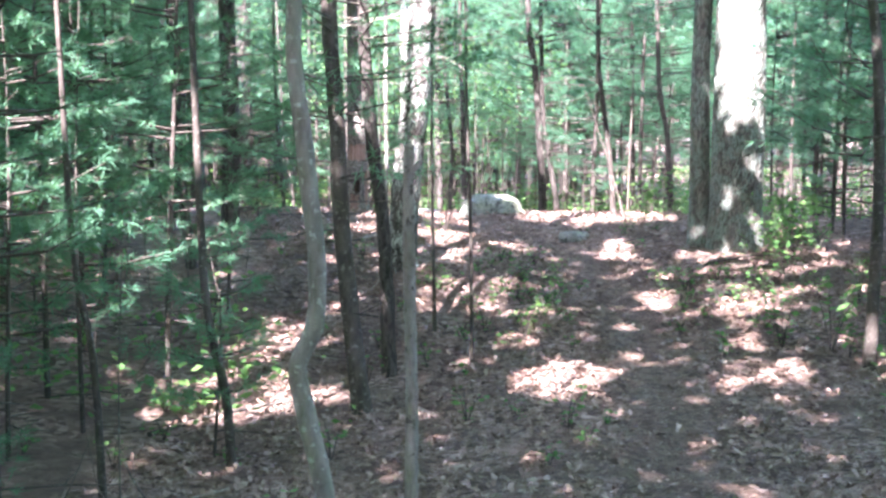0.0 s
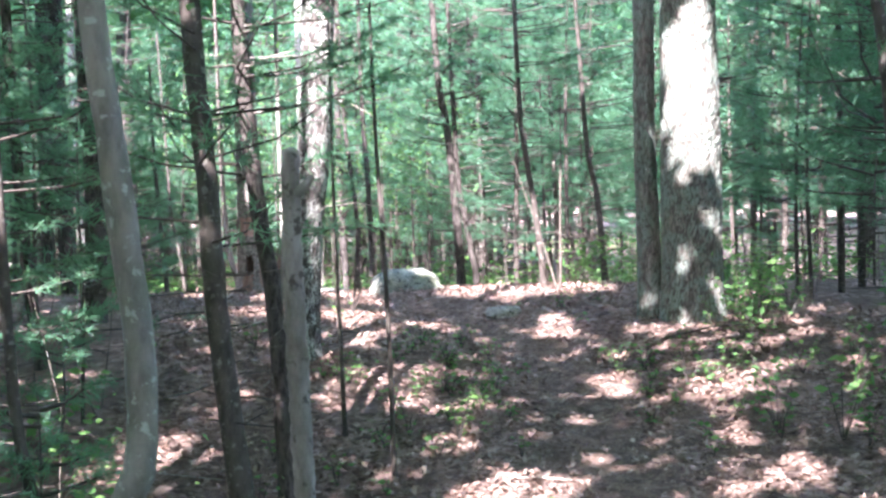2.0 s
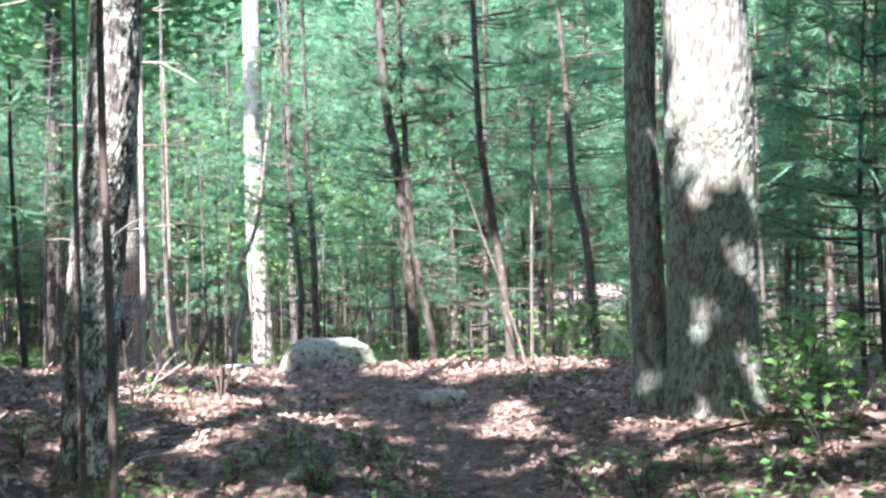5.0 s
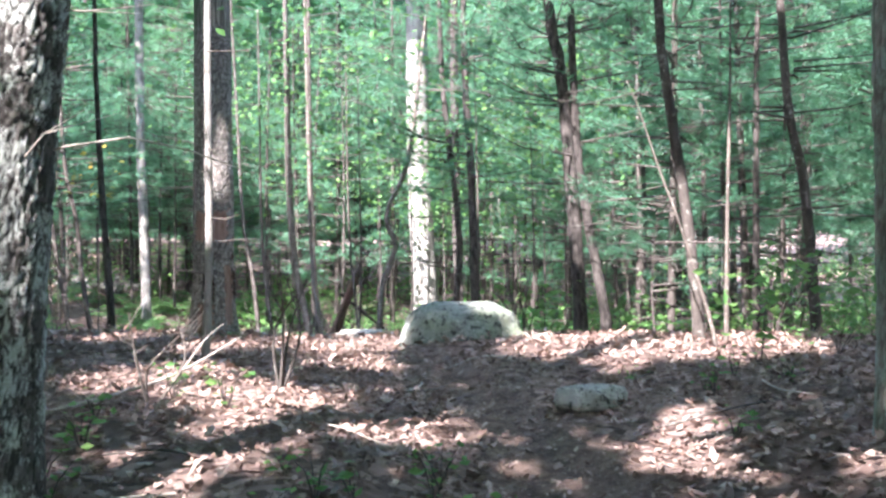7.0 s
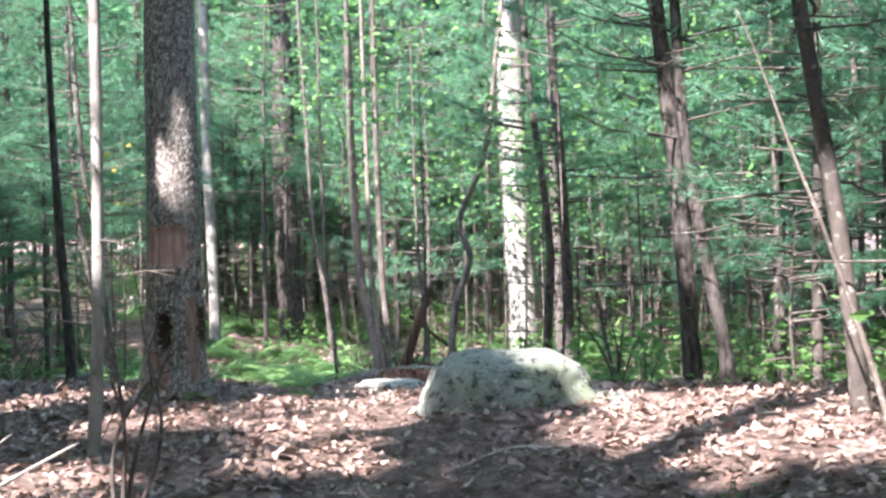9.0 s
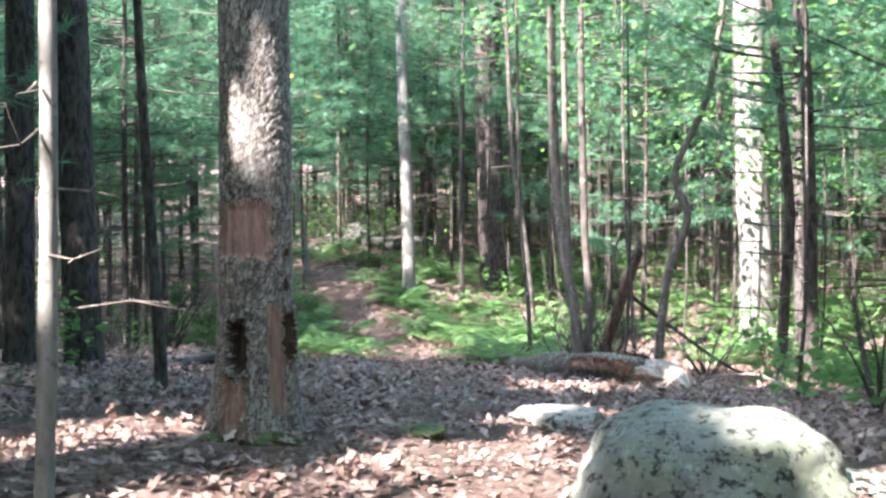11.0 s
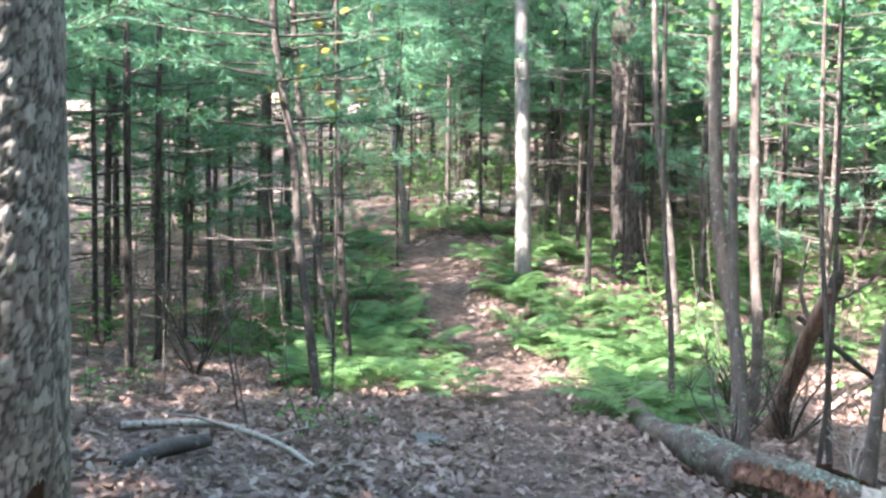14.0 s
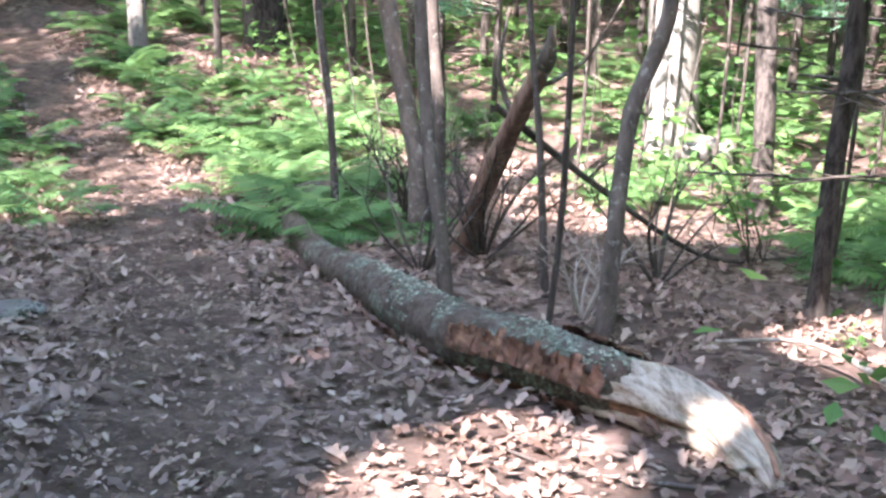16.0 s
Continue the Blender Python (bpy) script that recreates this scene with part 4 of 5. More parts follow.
scatter(BUSHY, 18, (1.8, 9, 22.5, 38), 1.5, SOFT, "pines of the thicket", 18)
scatter(POLES, 10, (1.8, 9, 22.5, 38), 1.4, "slender white pine pole with bare lower twigs", "pines of the thicket", 19)
scatter(POLES, 18, (-13, -6.2, 25.5, 36), 1.1, "slender white pine pole with bare lower twigs", "pines of the thicket", 26)
scatter(YOUNG, 26, (-14, -9.5, 34, 44), 1.1, "young white pine with soft green needles", "young pines of the thicket", 27)
scatter(YOUNG, 26, (-7, 5, 36, 43), 1.1, "young white pine with soft green needles", "young pines of the thicket", 28)
scatter(BUSHY, 16, (0.5, 8, 24, 36), 1.8, "tall white pine with soft green needles", "tall pines of the thicket", 31, 3.0, None, (1.4, 1.8))
scatter(BUSHY, 16, (-14, 2, 36, 46), 1.8, "tall white pine with soft green needles", "tall pines of the thicket", 32, 3.0, None, (1.4, 1.8))
scatter(YOUNG, 16, (-10.5, -6, 36, 42), 0.9, "young white pine with soft green needles", "young pines of the thicket", 33)
scatter(SEEDLING, 40, (-8, 8, 5, 46), 0.8, "knee-high pine seedling in leaf litter", "pine seedlings", 7, 1.0)


def far_woods(n, boxes, gap, seed):
    """The woods around, past counting: trunks and needles joined."""
    q = np.random.default_rng(seed)
    put, parts = [], ([], [])
    for box, m in zip(boxes, n):
        k, tries = 0, 0
        while k < m and tries < m * 30:
            tries += 1
            x, y = q.uniform(box[0], box[1]), q.uniform(box[2], box[3])
            if any((x - a) ** 2 + (y - b) ** 2 < gap ** 2 for a, b in put) or not clear(x, y):
                continue
            put.append((x, y))
            k += 1
            a, sc, kind = q.uniform(0, 6.28), q.uniform(0.85, 1.25), FAR[int(q.integers(len(FAR)))]
            turn = np.array([[math.cos(a), -math.sin(a), 0], [math.sin(a), math.cos(a), 0], [0, 0, 1]]) * sc
            for target, me in zip(parts, (kind[0], kind[2])):
                v = np.empty(len(me.vertices) * 3)
                me.vertices.foreach_get("co", v)
                target.append((v.reshape(-1, 3) @ turn.T + (x, y, floor_z(x, y)), [list(p.vertices) for p in me.polygons]))
    t = thing("far_woods", (0, 0, 0), "dense dark pines of the surrounding woods", "woods", kind="stuff")
    for nm, pieces, mat in (("trunk_mass", parts[0], M_PINE), ("needle_mass", parts[1], M_NEEDLE)):
        tagged(part(nm, mesh_of(nm, *joined(pieces), smooth=False), mat, t), kind="stuff")


far_woods((92, 20, 16, 10), ((-32, 32, 44, 74), (-34, -13, 0, 42), (12, 32, 4, 42), (-18, 18, -22, -4)), 2.1, 8)
GLADE = ((-3.2, 32.7, 0.9), (-2.2, 31.7, 0.9), (-1.5, 33.2, 1.0), (0.3, 32.8, 1.0), (1.1, 31.3, 0.95), (-9.0, 36.5, 0.8), (-2.6, 33.4, 1.0), (-1.7, 35.2, 1.1), (-3.7, 35.2, 1.0), (1.1, 33.8, 1.1), (1.9, 30.8, 1.0), (1.7, 28.6, 0.9), (0.0, 36.0, 1.1), (-4.6, 36.6, 1.1))
for k, (x, y, s) in enumerate(GLADE):
    t = pine((x, y, floor_z(x, y)), BUSHY[k % 3], SOFT, "pines of the thicket")
    t.rotation_euler, t.scale = (0, 0, k * 2.3), (s, s, s)
for k, (x, y, s) in enumerate(((-2.45, 7.0, 0.9), (-2.75, 9.7, 1.0), (-3.3, 10.6, 1.0), (-3.6, 9.3, 1.1), (-3.0, 8.9, 1.0), (-2.3, 10.9, 1.0), (-3.4, 12.0, 1.1), (-2.2, 13.1, 0.9), (4.9, 13.6, 1.1), (5.3, 16.8, 1.1), (4.8, 18.6, 1.0), (3.4, 24.2, 1.1), (-3.8, 18.4, 1.1), (-4.2, 20.6, 1.2), (-6.5, 26.6, 0.9), (-7.1, 27.7, 1.0), (-6.7, 29.5, 0.85), (-7.7, 30.5, 1.0), (-8.5, 32.2, 1.0), (-6.9, 25.2, 1.0), (-7.9, 29.0, 0.9), (-8.9, 30.6, 1.0), (-8.2, 33.6, 0.8), (-10.2, 35.0, 0.9))):
    if x < -6 and k % 4:
        t = pine((x, y, floor_z(x, y)), VEIL[k % 3], "slender white pine with boughs high above bare twigs", "pines over the glade", M_PINE)
    else:
        t = pine((x, y, floor_z(x, y)), YOUNG[k % 3], "young white pine with soft green needles", "young pines of the thicket", None, "young_pine")
    t.rotation_euler, t.scale = (0, 0, k * 1.3), (s, s, s)

# pines between the trail and the glade, bare below, whose boughs hang over it
r = np.random.default_rng(91)
put = [(-0.68, 31.3), (-6.2, 33.3), (1.82, 22.7), (-2.0, 28.4)]
count = 0
while count < 28:
    x, y = r.uniform(-9.0, 4.2), r.uniform(22.0, 36.5)
    z = floor_z(x, y)
    if abs(x - float(trail_x(y))) < 1.3 or any((x - a) ** 2 + (y - b) ** 2 < 0.9 for a, b in put) or y < 23 or (y < 29 and x < 2.2) or in_gap(np.array([(x, y, z + h) for h in (2.5, 3.5, 4.5, 5.5)]), 0.7).any():
        continue
    put.append((x, y))
    t = pine((x, y, z), VEIL[count % 3], "slender white pine with boughs high above bare twigs", "pines over the glade", M_PINE)
    t.rotation_euler, t.scale = (0, 0, r.uniform(0, 6.28)), (1, 1, r.uniform(0.9, 1.15))
    count += 1

# dead brush and low green plants under the pines, past counting
r = np.random.default_rng(92)
pieces, leaves = [], []
while len(pieces) < 2600:
    x, y = r.uniform(-13, 9), r.uniform(6, 44)
    d = x - float(trail_x(y))
    if abs(d) < (2.7 if y < 24 else 1.7) or (y < 23 and not clear(x, y)) or (-3.2 < x < 0.6 and 23 < y < 28) or noise.noise((x * 0.35, y * 0.35, 7)) < -0.12:
        continue
    z, tall_m = floor_z(x, y), r.uniform(0.5, 2.1)
    o, e = np.array((x, y, z - 0.03)), np.array((x + r.normal() * 0.22, y + r.normal() * 0.22, z + tall_m))
    m = (o + e) / 2 + np.append(r.normal(size=2) * 0.05, 0)
    pieces.append(tube([o, m, e], [0.008, 0.006, 0.002], 3, 0.4))
    for _ in range(4):
        p = o + (e - o) * r.uniform(0.25, 0.95)
        w = r.normal(size=3) * (0.24, 0.24, 0.14)
        pieces.append((np.array([p, p + (0.006, 0.004, 0.006), p + w]), [[0, 1, 2]]))
v, f = joined(pieces)
tagged(part("dead_brush", mesh_of("dead_brush", v, f), M_TWIG, None), "thin bare dead stems and twigs under the pines", "brush", kind="stuff")
while len(leaves) < 900:
    x, y = r.uniform(-16, 14), r.uniform(9, 52)
    d = x - float(trail_x(y))
    if abs(d) < (2.8 if y < 24 else 2.0) or (y < 23 and not clear(x, y)) or (-4 < x < 0.6 and 22 < y < 28.5) or (d < 0 and x > -12 and 23 < y < 34) or noise.noise((x * 0.22, y * 0.22, 3)) < -0.1:
        continue
    c = np.array((x, y, floor_z(x, y))) + np.abs(r.normal(size=(46, 3))) * (0, 0, 0.28) + r.normal(size=(46, 3)) * (0.35, 0.35, 0) + (0, 0, 0.08)
    leaves.append(c)
v, f = leaf_soup(np.concatenate(leaves), 0.10, r, 0.75)
tagged(part("undergrowth", mesh_of("undergrowth", v, f, False), M_LEAF, None), "low green leafy plants covering the floor under the trees", "undergrowth", kind="stuff")

# leafy hardwood saplings in the sunlit gap
for k, (x, y, z, n, sp) in enumerate(((-1.3, 29.8, 2.3, 220, 0.7), (0.35, 28.3, 2.2, 200, 0.6), (-0.2, 30.9, 2.6, 260, 0.8), (-2.9, 32.3, 2.6, 240, 0.8), (1.2, 26.2, 2.4, 200, 0.7), (0.9, 29.6, 1.6, 160, 0.5), (-6.9, 35.4, 2.4, 200, 0.8), (-1.0, 26.0, 3.0, 160, 0.6), (0.6, 24.6, 3.0, 200, 0.7), (-0.2, 33.4, 1.4, 160, 0.6), (-7.0, 37.0, 1.3, 200, 0.8), (-10.5, 38.5, 1.5, 220, 0.9), (-5.0, 38.5, 1.4, 240, 1.0), (-11.5, 35.5, 1.4, 200, 0.8), (-3.0, 37.5, 1.2, 200, 0.9), (-0.5, 38.0, 1.5, 220, 1.0), (-8.6, 40.5, 1.8, 240, 1.0), (-8.2, 29.0, 1.6, 180, 0.6), (-0.35, 30.4, 2.0, 200, 0.45), (-0.9, 30.6, 3.0, 200, 0.5), (-8.0, 36.2, 0.9, 160, 0.7), (-6.2, 36.8, 1.1, 200, 0.8), (-9.8, 36.6, 1.0, 180, 0.8), (1.3, 28.4, 2.7, 300, 0.7), (0.8, 30.6, 3.1, 320, 0.8), (2.1, 29.2, 3.6, 340, 0.9), (1.6, 26.9, 3.4, 260, 0.7), (2.6, 31.0, 2.2, 300, 0.8))):
    o = np.array((x, y, floor_z(x, y)))
    t = thing("leafy_sapling", o, "thin hardwood sapling with bright green leaves", "tree", "leafy saplings")
    part("trunk", mesh_of("trunk", *tube([(0, 0, -0.1), (0.05, 0.03, 1.0), (0.0, 0.08, z - o[2] + 0.6)], [0.016, 0.012, 0.005], 7, 0.2, 0.1)), M_STEM, t)
    c = np.array((x, y, z)) + rng.normal(size=(n, 3)) * (sp, sp, sp * 0.6)
    v, f = leaf_soup(c, 0.085)
    part("crown", mesh_of("crown", v - o, f, False), M_LEAF, t)

# unseen tall trees added beside and behind the start of the walk, to shade the trail
for k, (x, y, spread, n) in enumerate(((4.7, 3.4, 5.0, 2000), (-3.2, 2.2, 4.5, 900), (-4.2, 5.4, 4.5, 1000), (5.6, 7.4, 5.0, 2300), (2.0, -2.6, 4.5, 1400), (-1.8, -3.4, 4.5, 1400), (4.4, -1.2, 4.5, 1300), (-4.4, -1.6, 4.5, 1200), (0.4, -7.0, 4.5, 1400), (-3.9, 9.7, 5.0, 2000))):
    z = floor_z(x, y)
    stem_tree("oak_tree", (x, y), [(x, y + 0.05, z + 2.0), (x + 0.05, y, z + 5.0)], 0.15, 0.07, (M_ROUGH, M_PINE, M_ROUGH)[k % 3], "tall forest tree with a high green crown, added for shade", 14 + z, 16, 0.08, 0.3, 0.2, 6.0, False, (spread, 7.5 + z, int(n * 0.7)), k + 0.5, group="tall trees of the woods")

# broad-leaved trees of the woods around, added so that their crowns close the canopy
r = np.random.default_rng(77)
put = []
for _ in range(900):
    x, y = r.uniform(-30, 28), r.uniform(-22, 70)
    if len(put) >= 56:
        break
    if (-9 < x < 7 and 0.5 < y < 42) or (-1.6 < x < 2.2 and -3 < y < 2) or any((x - a) ** 2 + (y - b) ** 2 < 30 for a, b in put):
        continue
    put.append((x, y))
    z = floor_z(x, y)
    lean = r.normal(size=2) * 0.15
    mat = (M_ROUGH, M_PINE, M_ROUGH, M_PALE)[len(put) % 4]
    stem_tree("oak_tree", (x, y), [(x + lean[0], y + lean[1], z + 2.0), (x + lean[0] * 2, y + lean[1] * 2, z + 5.0)], r.uniform(0.10, 0.22), 0.07, mat,
              "tall forest tree with a high green crown, added for shade", 14 + z, 14, 0.08, 0.3, 0.3, 6.0, False, (6.0, 6.0 + z, 2500 if y < 8 else 1600), float(len(put)), group="tall trees of the woods")

# ---- the woods far off ----
k = Nodes("far_woods")
vv = k.coords((1, 1, 0.55))
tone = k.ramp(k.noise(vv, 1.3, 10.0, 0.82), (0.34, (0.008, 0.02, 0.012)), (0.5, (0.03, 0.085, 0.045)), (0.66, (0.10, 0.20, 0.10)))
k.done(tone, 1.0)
k.bump(k.noise(vv, 0.9, 8.0, 0.8), 1.0, 1.5)
ring, segs = [], 96
for i in range(segs):
    a = 2 * math.pi * i / segs
    rr = 84 + 5 * math.sin(a * 7)
    x, y = rr * math.cos(a), 20 + rr * math.sin(a)
    for j, hgt in enumerate((-3.0, 8.0, 19.0, 34.0)):
        rag = 2.5 * noise.noise((i * 0.9, j, 0)) if j == 3 else 0
        ring.append((x * (1 + 0.01 * j), 20 + (y - 20) * (1 + 0.01 * j), float(height(x, y)) + hgt + rag))
ring_faces = [[i * 4 + j, ((i + 1) % segs) * 4 + j, ((i + 1) % segs) * 4 + j + 1, i * 4 + j + 1] for i in range(segs) for j in range(3)]
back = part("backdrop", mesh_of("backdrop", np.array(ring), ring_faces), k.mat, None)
tagged(back, "distant wall of green woods", "woods", kind="structure")

# ---- boulder and stones ----


def boulder(name, place, size, turn, material, label, seed, rough=0.16, flat=0.0, detail=5, category="rock", group=""):
    bm = bmesh.new()
    bmesh.ops.create_icosphere(bm, subdivisions=detail, radius=1.0)
    for v in bm.verts:
        p = v.co
        k = 1 + rough * 1.6 * noise.noise(p * 1.1 + Vector((seed, 0, 0))) + rough * 0.7 * noise.noise(p * 2.7 + Vector((0, seed, 0))) + rough * 0.22 * noise.noise(p * 8 + Vector((0, 0, seed)))
        q = p * k
        if flat and q.z > flat:
            q.z = flat + (q.z - flat) * 0.3
        v.co = Vector((q.x * size[0], q.y * size[1], q.z * size[2]))
    me = bpy.data.meshes.new(name)
    bm.to_mesh(me)
    bm.free()
    me.polygons.foreach_set("use_smooth", [True] * len(me.polygons))
    me.materials.append(material)
    ob = new(name, me)
    ob.matrix_world = pose(*place, 0, 0, turn)
    return tagged(ob, label, category, group)


boulder("boulder", (0.80, 20.32, 0.43), (0.53, 0.52, 0.41), 20, M_ROCK, "rounded granite boulder with green lichen on the rise", 9.4, 0.09, 0.93, 6)
boulder("boulder", (1.20, 20.50, 0.38), (0.34, 0.38, 0.24), -10, M_ROCK, "low lichen-covered rock leaning on the boulder", 7.7, 0.16, 0.6)
for k, (x, y, sx, sy, sz, turn, lab) in enumerate((
        (1.80, 17.30, 0.21, 0.18, 0.13, 15, "flat pale stone set in the trail"), (0.20, 22.1, 0.20, 0.16, 0.08, 30, "flat pale stone beside the trail"),
        (-0.22, 21.75, 0.24, 0.2, 0.07, 0, "flat stone half sunk in the trail"))):
    boulder("stone", (x, y, floor_z(x, y) + sz * 0.15), (sx, sy, sz), turn, M_PALEROCK, lab, 11 + k * 3.1, 0.16, 0.6, 4)
for k, (x, y, s) in enumerate(((-8.35, 36.9, 0.4), (-9.1, 37.3, 0.5), (-7.9, 37.6, 0.32), (-9.6, 38.4, 0.5), (-8.7, 38.6, 0.35))):
    boulder("boulder", (x, y, floor_z(x, y) + s * 0.12), (s, s * 0.7, s * 0.5), 40 * k, M_GREYROCK, "grey ledge rock on the hillside", 31 + k * 2.3, 0.22, 0.5, 4, group="hillside rocks")
boulder("stone", (-3.25, 25.7, floor_z(-3.25, 25.7) + 0.02), (0.12, 0.10, 0.045), 30, M_GREYROCK, "small grey-green stone in leaf litter", 61, 0.16, 0.6, 3)
boulder("stone", (-0.40, 31.0, floor_z(-0.40, 31.0) + 0.1), (0.24, 0.2, 0.2), 15, M_GREYROCK, "pale sunlit stone among ferns", 51, 0.2, 0.6, 4)

for k, (x, y, sx) in enumerate(((-1.42, 20.36, 0.10), (-1.15, 20.42, 0.13), (-0.75, 21.1, 0.16))):
    boulder("moss_clump", (x, y, floor_z(x, y) + 0.002), (sx, sx * 0.8, 0.035), 30 * k, M_MOSS, "low cushion of green moss at the foot of a tree", 71 + k, 0.3, 0, 3, "moss")

# ---- the fallen log ----
LOG = [(-3.28, 29.05), (-2.86, 28.2), (-2.40, 27.35), (-1.98, 26.72), (-1.62, 26.12), (-1.28, 25.68), (-0.95, 25.40), (-0.60, 25.12)]
LOG_R = [0.062, 0.072, 0.078, 0.087, 0.106, 0.124, 0.130, 0.118]
log_pts = [(x, y, floor_z(x, y) + r * 0.85) for (x, y), r in zip(LOG, LOG_R)]
log = thing("fallen_log", (-1.28, 25.68, floor_z(-1.28, 25.68)), "fallen lichen-covered log with a torn pale end beside the trail", "log")
base = np.array(log.location)
log_trunk = part("trunk", mesh_of("trunk", *tube([np.array(p) - base for p in log_pts], LOG_R, 44, 0.022, 0.15, 20.0, 0.6, seed=4.0)), M_LOG, log)
mossy = lambda p: p.z > 0.09 and noise.noise((p.x * 3.2, p.y * 3.2, p.z * 4)) > 0.08
tagged(part("lichen", mesh_of("lichen", *flakes(log_trunk.data, mossy, 0.6, 0.0062, 0.0075, 0.006, 5), smooth=False), M_LICHEN, log, "pale green curled lichen"), kind="stuff")
tip = [(-0.74, 25.24), (-0.56, 25.09), (-0.38, 24.95), (-0.26, 24.80), (-0.17, 24.64), (-0.13, 24.52)]
tip_r = [0.09, 0.112, 0.108, 0.095, 0.074, 0.035]
part("broken_end", mesh_of("broken_end", *tube([np.array((x, y, floor_z(x, y) + rr * 0.8 - 0.01 * i)) - base for i, ((x, y), rr) in enumerate(zip(tip, tip_r))], tip_r, 40, 0.014, 0.55, 34.0, 0.05, 9.0, ridges=True)), M_END, log, "splintered pale bare wood")


def torn_strip(a, b, side, low, high, seed, steps=150):
    """A ragged strip of loose bark along the log, between two shares of its length."""
    line = spline(log_pts, 0.03)
    rr = np.interp(np.linspace(0, 1, len(line)), np.linspace(0, 1, len(LOG_R)), LOG_R)
    verts, faces = [], []
    for i in range(steps + 1):
        k = int((a + (b - a) * i / steps) * (len(line) - 1))
        p, q = line[k], line[min(k + 1, len(line) - 1)]
        t = (q - p) if k + 1 < len(line) else line[k] - line[k - 1]
        t /= np.linalg.norm(t)
        s = np.cross(t, (0, 0, 1)) * side
        rag = 0.4 * noise.noise((i * 0.14 + seed, 0, 0)) + 0.35 * noise.noise((i * 0.47, seed, 0))
        for j, ang in enumerate((low, low + (high - low) * 0.25, low + (high - low) * 0.5, low + (high - low) * 0.75, high + rag * 30)):
            w = math.radians(ang)
            r = rr[k] * 1.04 + 0.016 + 0.022 * noise.noise((i * 0.16, j * 1.3, seed)) + (0.016 if j == 4 else 0)
            w += math.radians(rag * 10 * j / 4)
            verts.append(p + s * math.cos(w) * r + np.array((0, 0, math.sin(w) * r)) - base)
    for i in range(steps):
        for j in range(4):
            k = i * 5 + j
            faces.append([k, k + 1, k + 6, k + 5])
    n = len(verts)
    inner = [v * 1.0 - np.array((0, 0, 0.008)) for v in verts]
    verts += inner
    faces += [[q + n for q in reversed(f)] for f in faces]
    return np.array(verts), faces


for a, b, lo, hi, s in ((0.50, 0.99, -62, -20, 1.0), (0.84, 1.0, 6, 40, 4.0), (0.93, 1.0, 100, 150, 6.0), (0.22, 0.42, -60, -22, 8.0)):
    part("torn_bark", mesh_of("torn_bark", *torn_strip(a, b, 1, lo, hi, s)), M_RED, log, "ragged red-brown edge of torn bark")
part("branch_stub", mesh_of("branch_stub", *tube([np.array((-3.25, 29.0, floor_z(-3.25, 29) + 0.06)) - base, np.array((-2.9, 29.2, floor_z(-2.9, 29.2) + 0.1)) - base, np.array((-2.3, 29.2, floor_z(-2.3, 29.2) + 0.06)) - base], [0.055, 0.05, 0.035], 14, 0.05, 0.2, 9, seed=2)), M_LOG, log)


tip_line = [np.array((x, y, floor_z(x, y) + rr * 0.8)) - base for (x, y), rr in zip(tip, tip_r)]
for k, (side, up, a, b, rr, mat) in enumerate(((-0.10, 0.065, 0, 5, 0.034, M_RED), (-0.125, 0.02, 0, 5, 0.030, M_RED), (-0.07, 0.095, 0, 3, 0.024, M_RED), (0.085, -0.02, 0, 4, 0.026, M_RED), (0.06, 0.05, 0, 4, 0.010, M_TORN), (0.0, 0.085, 1, 4, 0.010, M_TORN), (0.09, 0.02, 0, 4, 0.012, M_TORN), (-0.03, 0.08, 0, 3, 0.012, M_LOG), (0.03, 0.07, 2, 4, 0.007, M_TORN))):
    shift = np.array((-side * 0.75, -side * 0.6, up))
    n = b - a
    line = [tip_line[a + i] + shift * (1 - 0.5 * (a + i) / 4) * tip_r[a + i] / 0.1 for i in range(n + 1)]
    part("splinter", mesh_of("splinter", *tube(line, [rr, rr * 0.9, rr * 0.25], 9, 0.03, 0.6, 16, seed=k * 2.2)), mat, log, "strip of torn red bark" if mat is M_RED else "long pale splinter")


def fallen(name, pts, r0, r1, material, label, category="branch", forks=(), seed=0.0, group=""):
    """A dead branch on the ground; pts hold x, y and the height above the ground."""
    o = np.array((pts[0][0], pts[0][1], floor_z(pts[0][0], pts[0][1])))
    t = thing(name, o, label, category, group)
    line = [np.array((x, y, floor_z(x, y) + h)) - o for x, y, h in pts]
    part("stem", mesh_of("stem", *tube(line, [r0, (r0 + r1) / 2, r1], 9, 0.06, 0.15, 8, seed=seed)), material, t)
    for share, dx, dy, dz, rr in forks:
        p = line[0] + (line[-1] - line[0]) * share if len(line) == 2 else spline(line, 0.05)[int(share * (len(spline(line, 0.05)) - 1))]
        part("side_branch", mesh_of("side_branch", *tube([p, p + np.array((dx * 0.6, dy * 0.5, dz * 0.7)), p + np.array((dx, dy, dz))], [rr, rr * 0.7, rr * 0.3], 6, 0.06)), material, t)
    return t


fallen("fallen_branch", [(-1.50, 27.6, 0.9), (-0.95, 27.9, 0.45), (-0.35, 28.28, 0.05), (0.25, 28.6, 0.03)], 0.022, 0.012, M_STEM, "dark dead branch leaning down through the saplings", forks=((0.3, 0.3, 0.1, 0.25, 0.008), (0.6, 0.2, -0.1, 0.3, 0.007)))
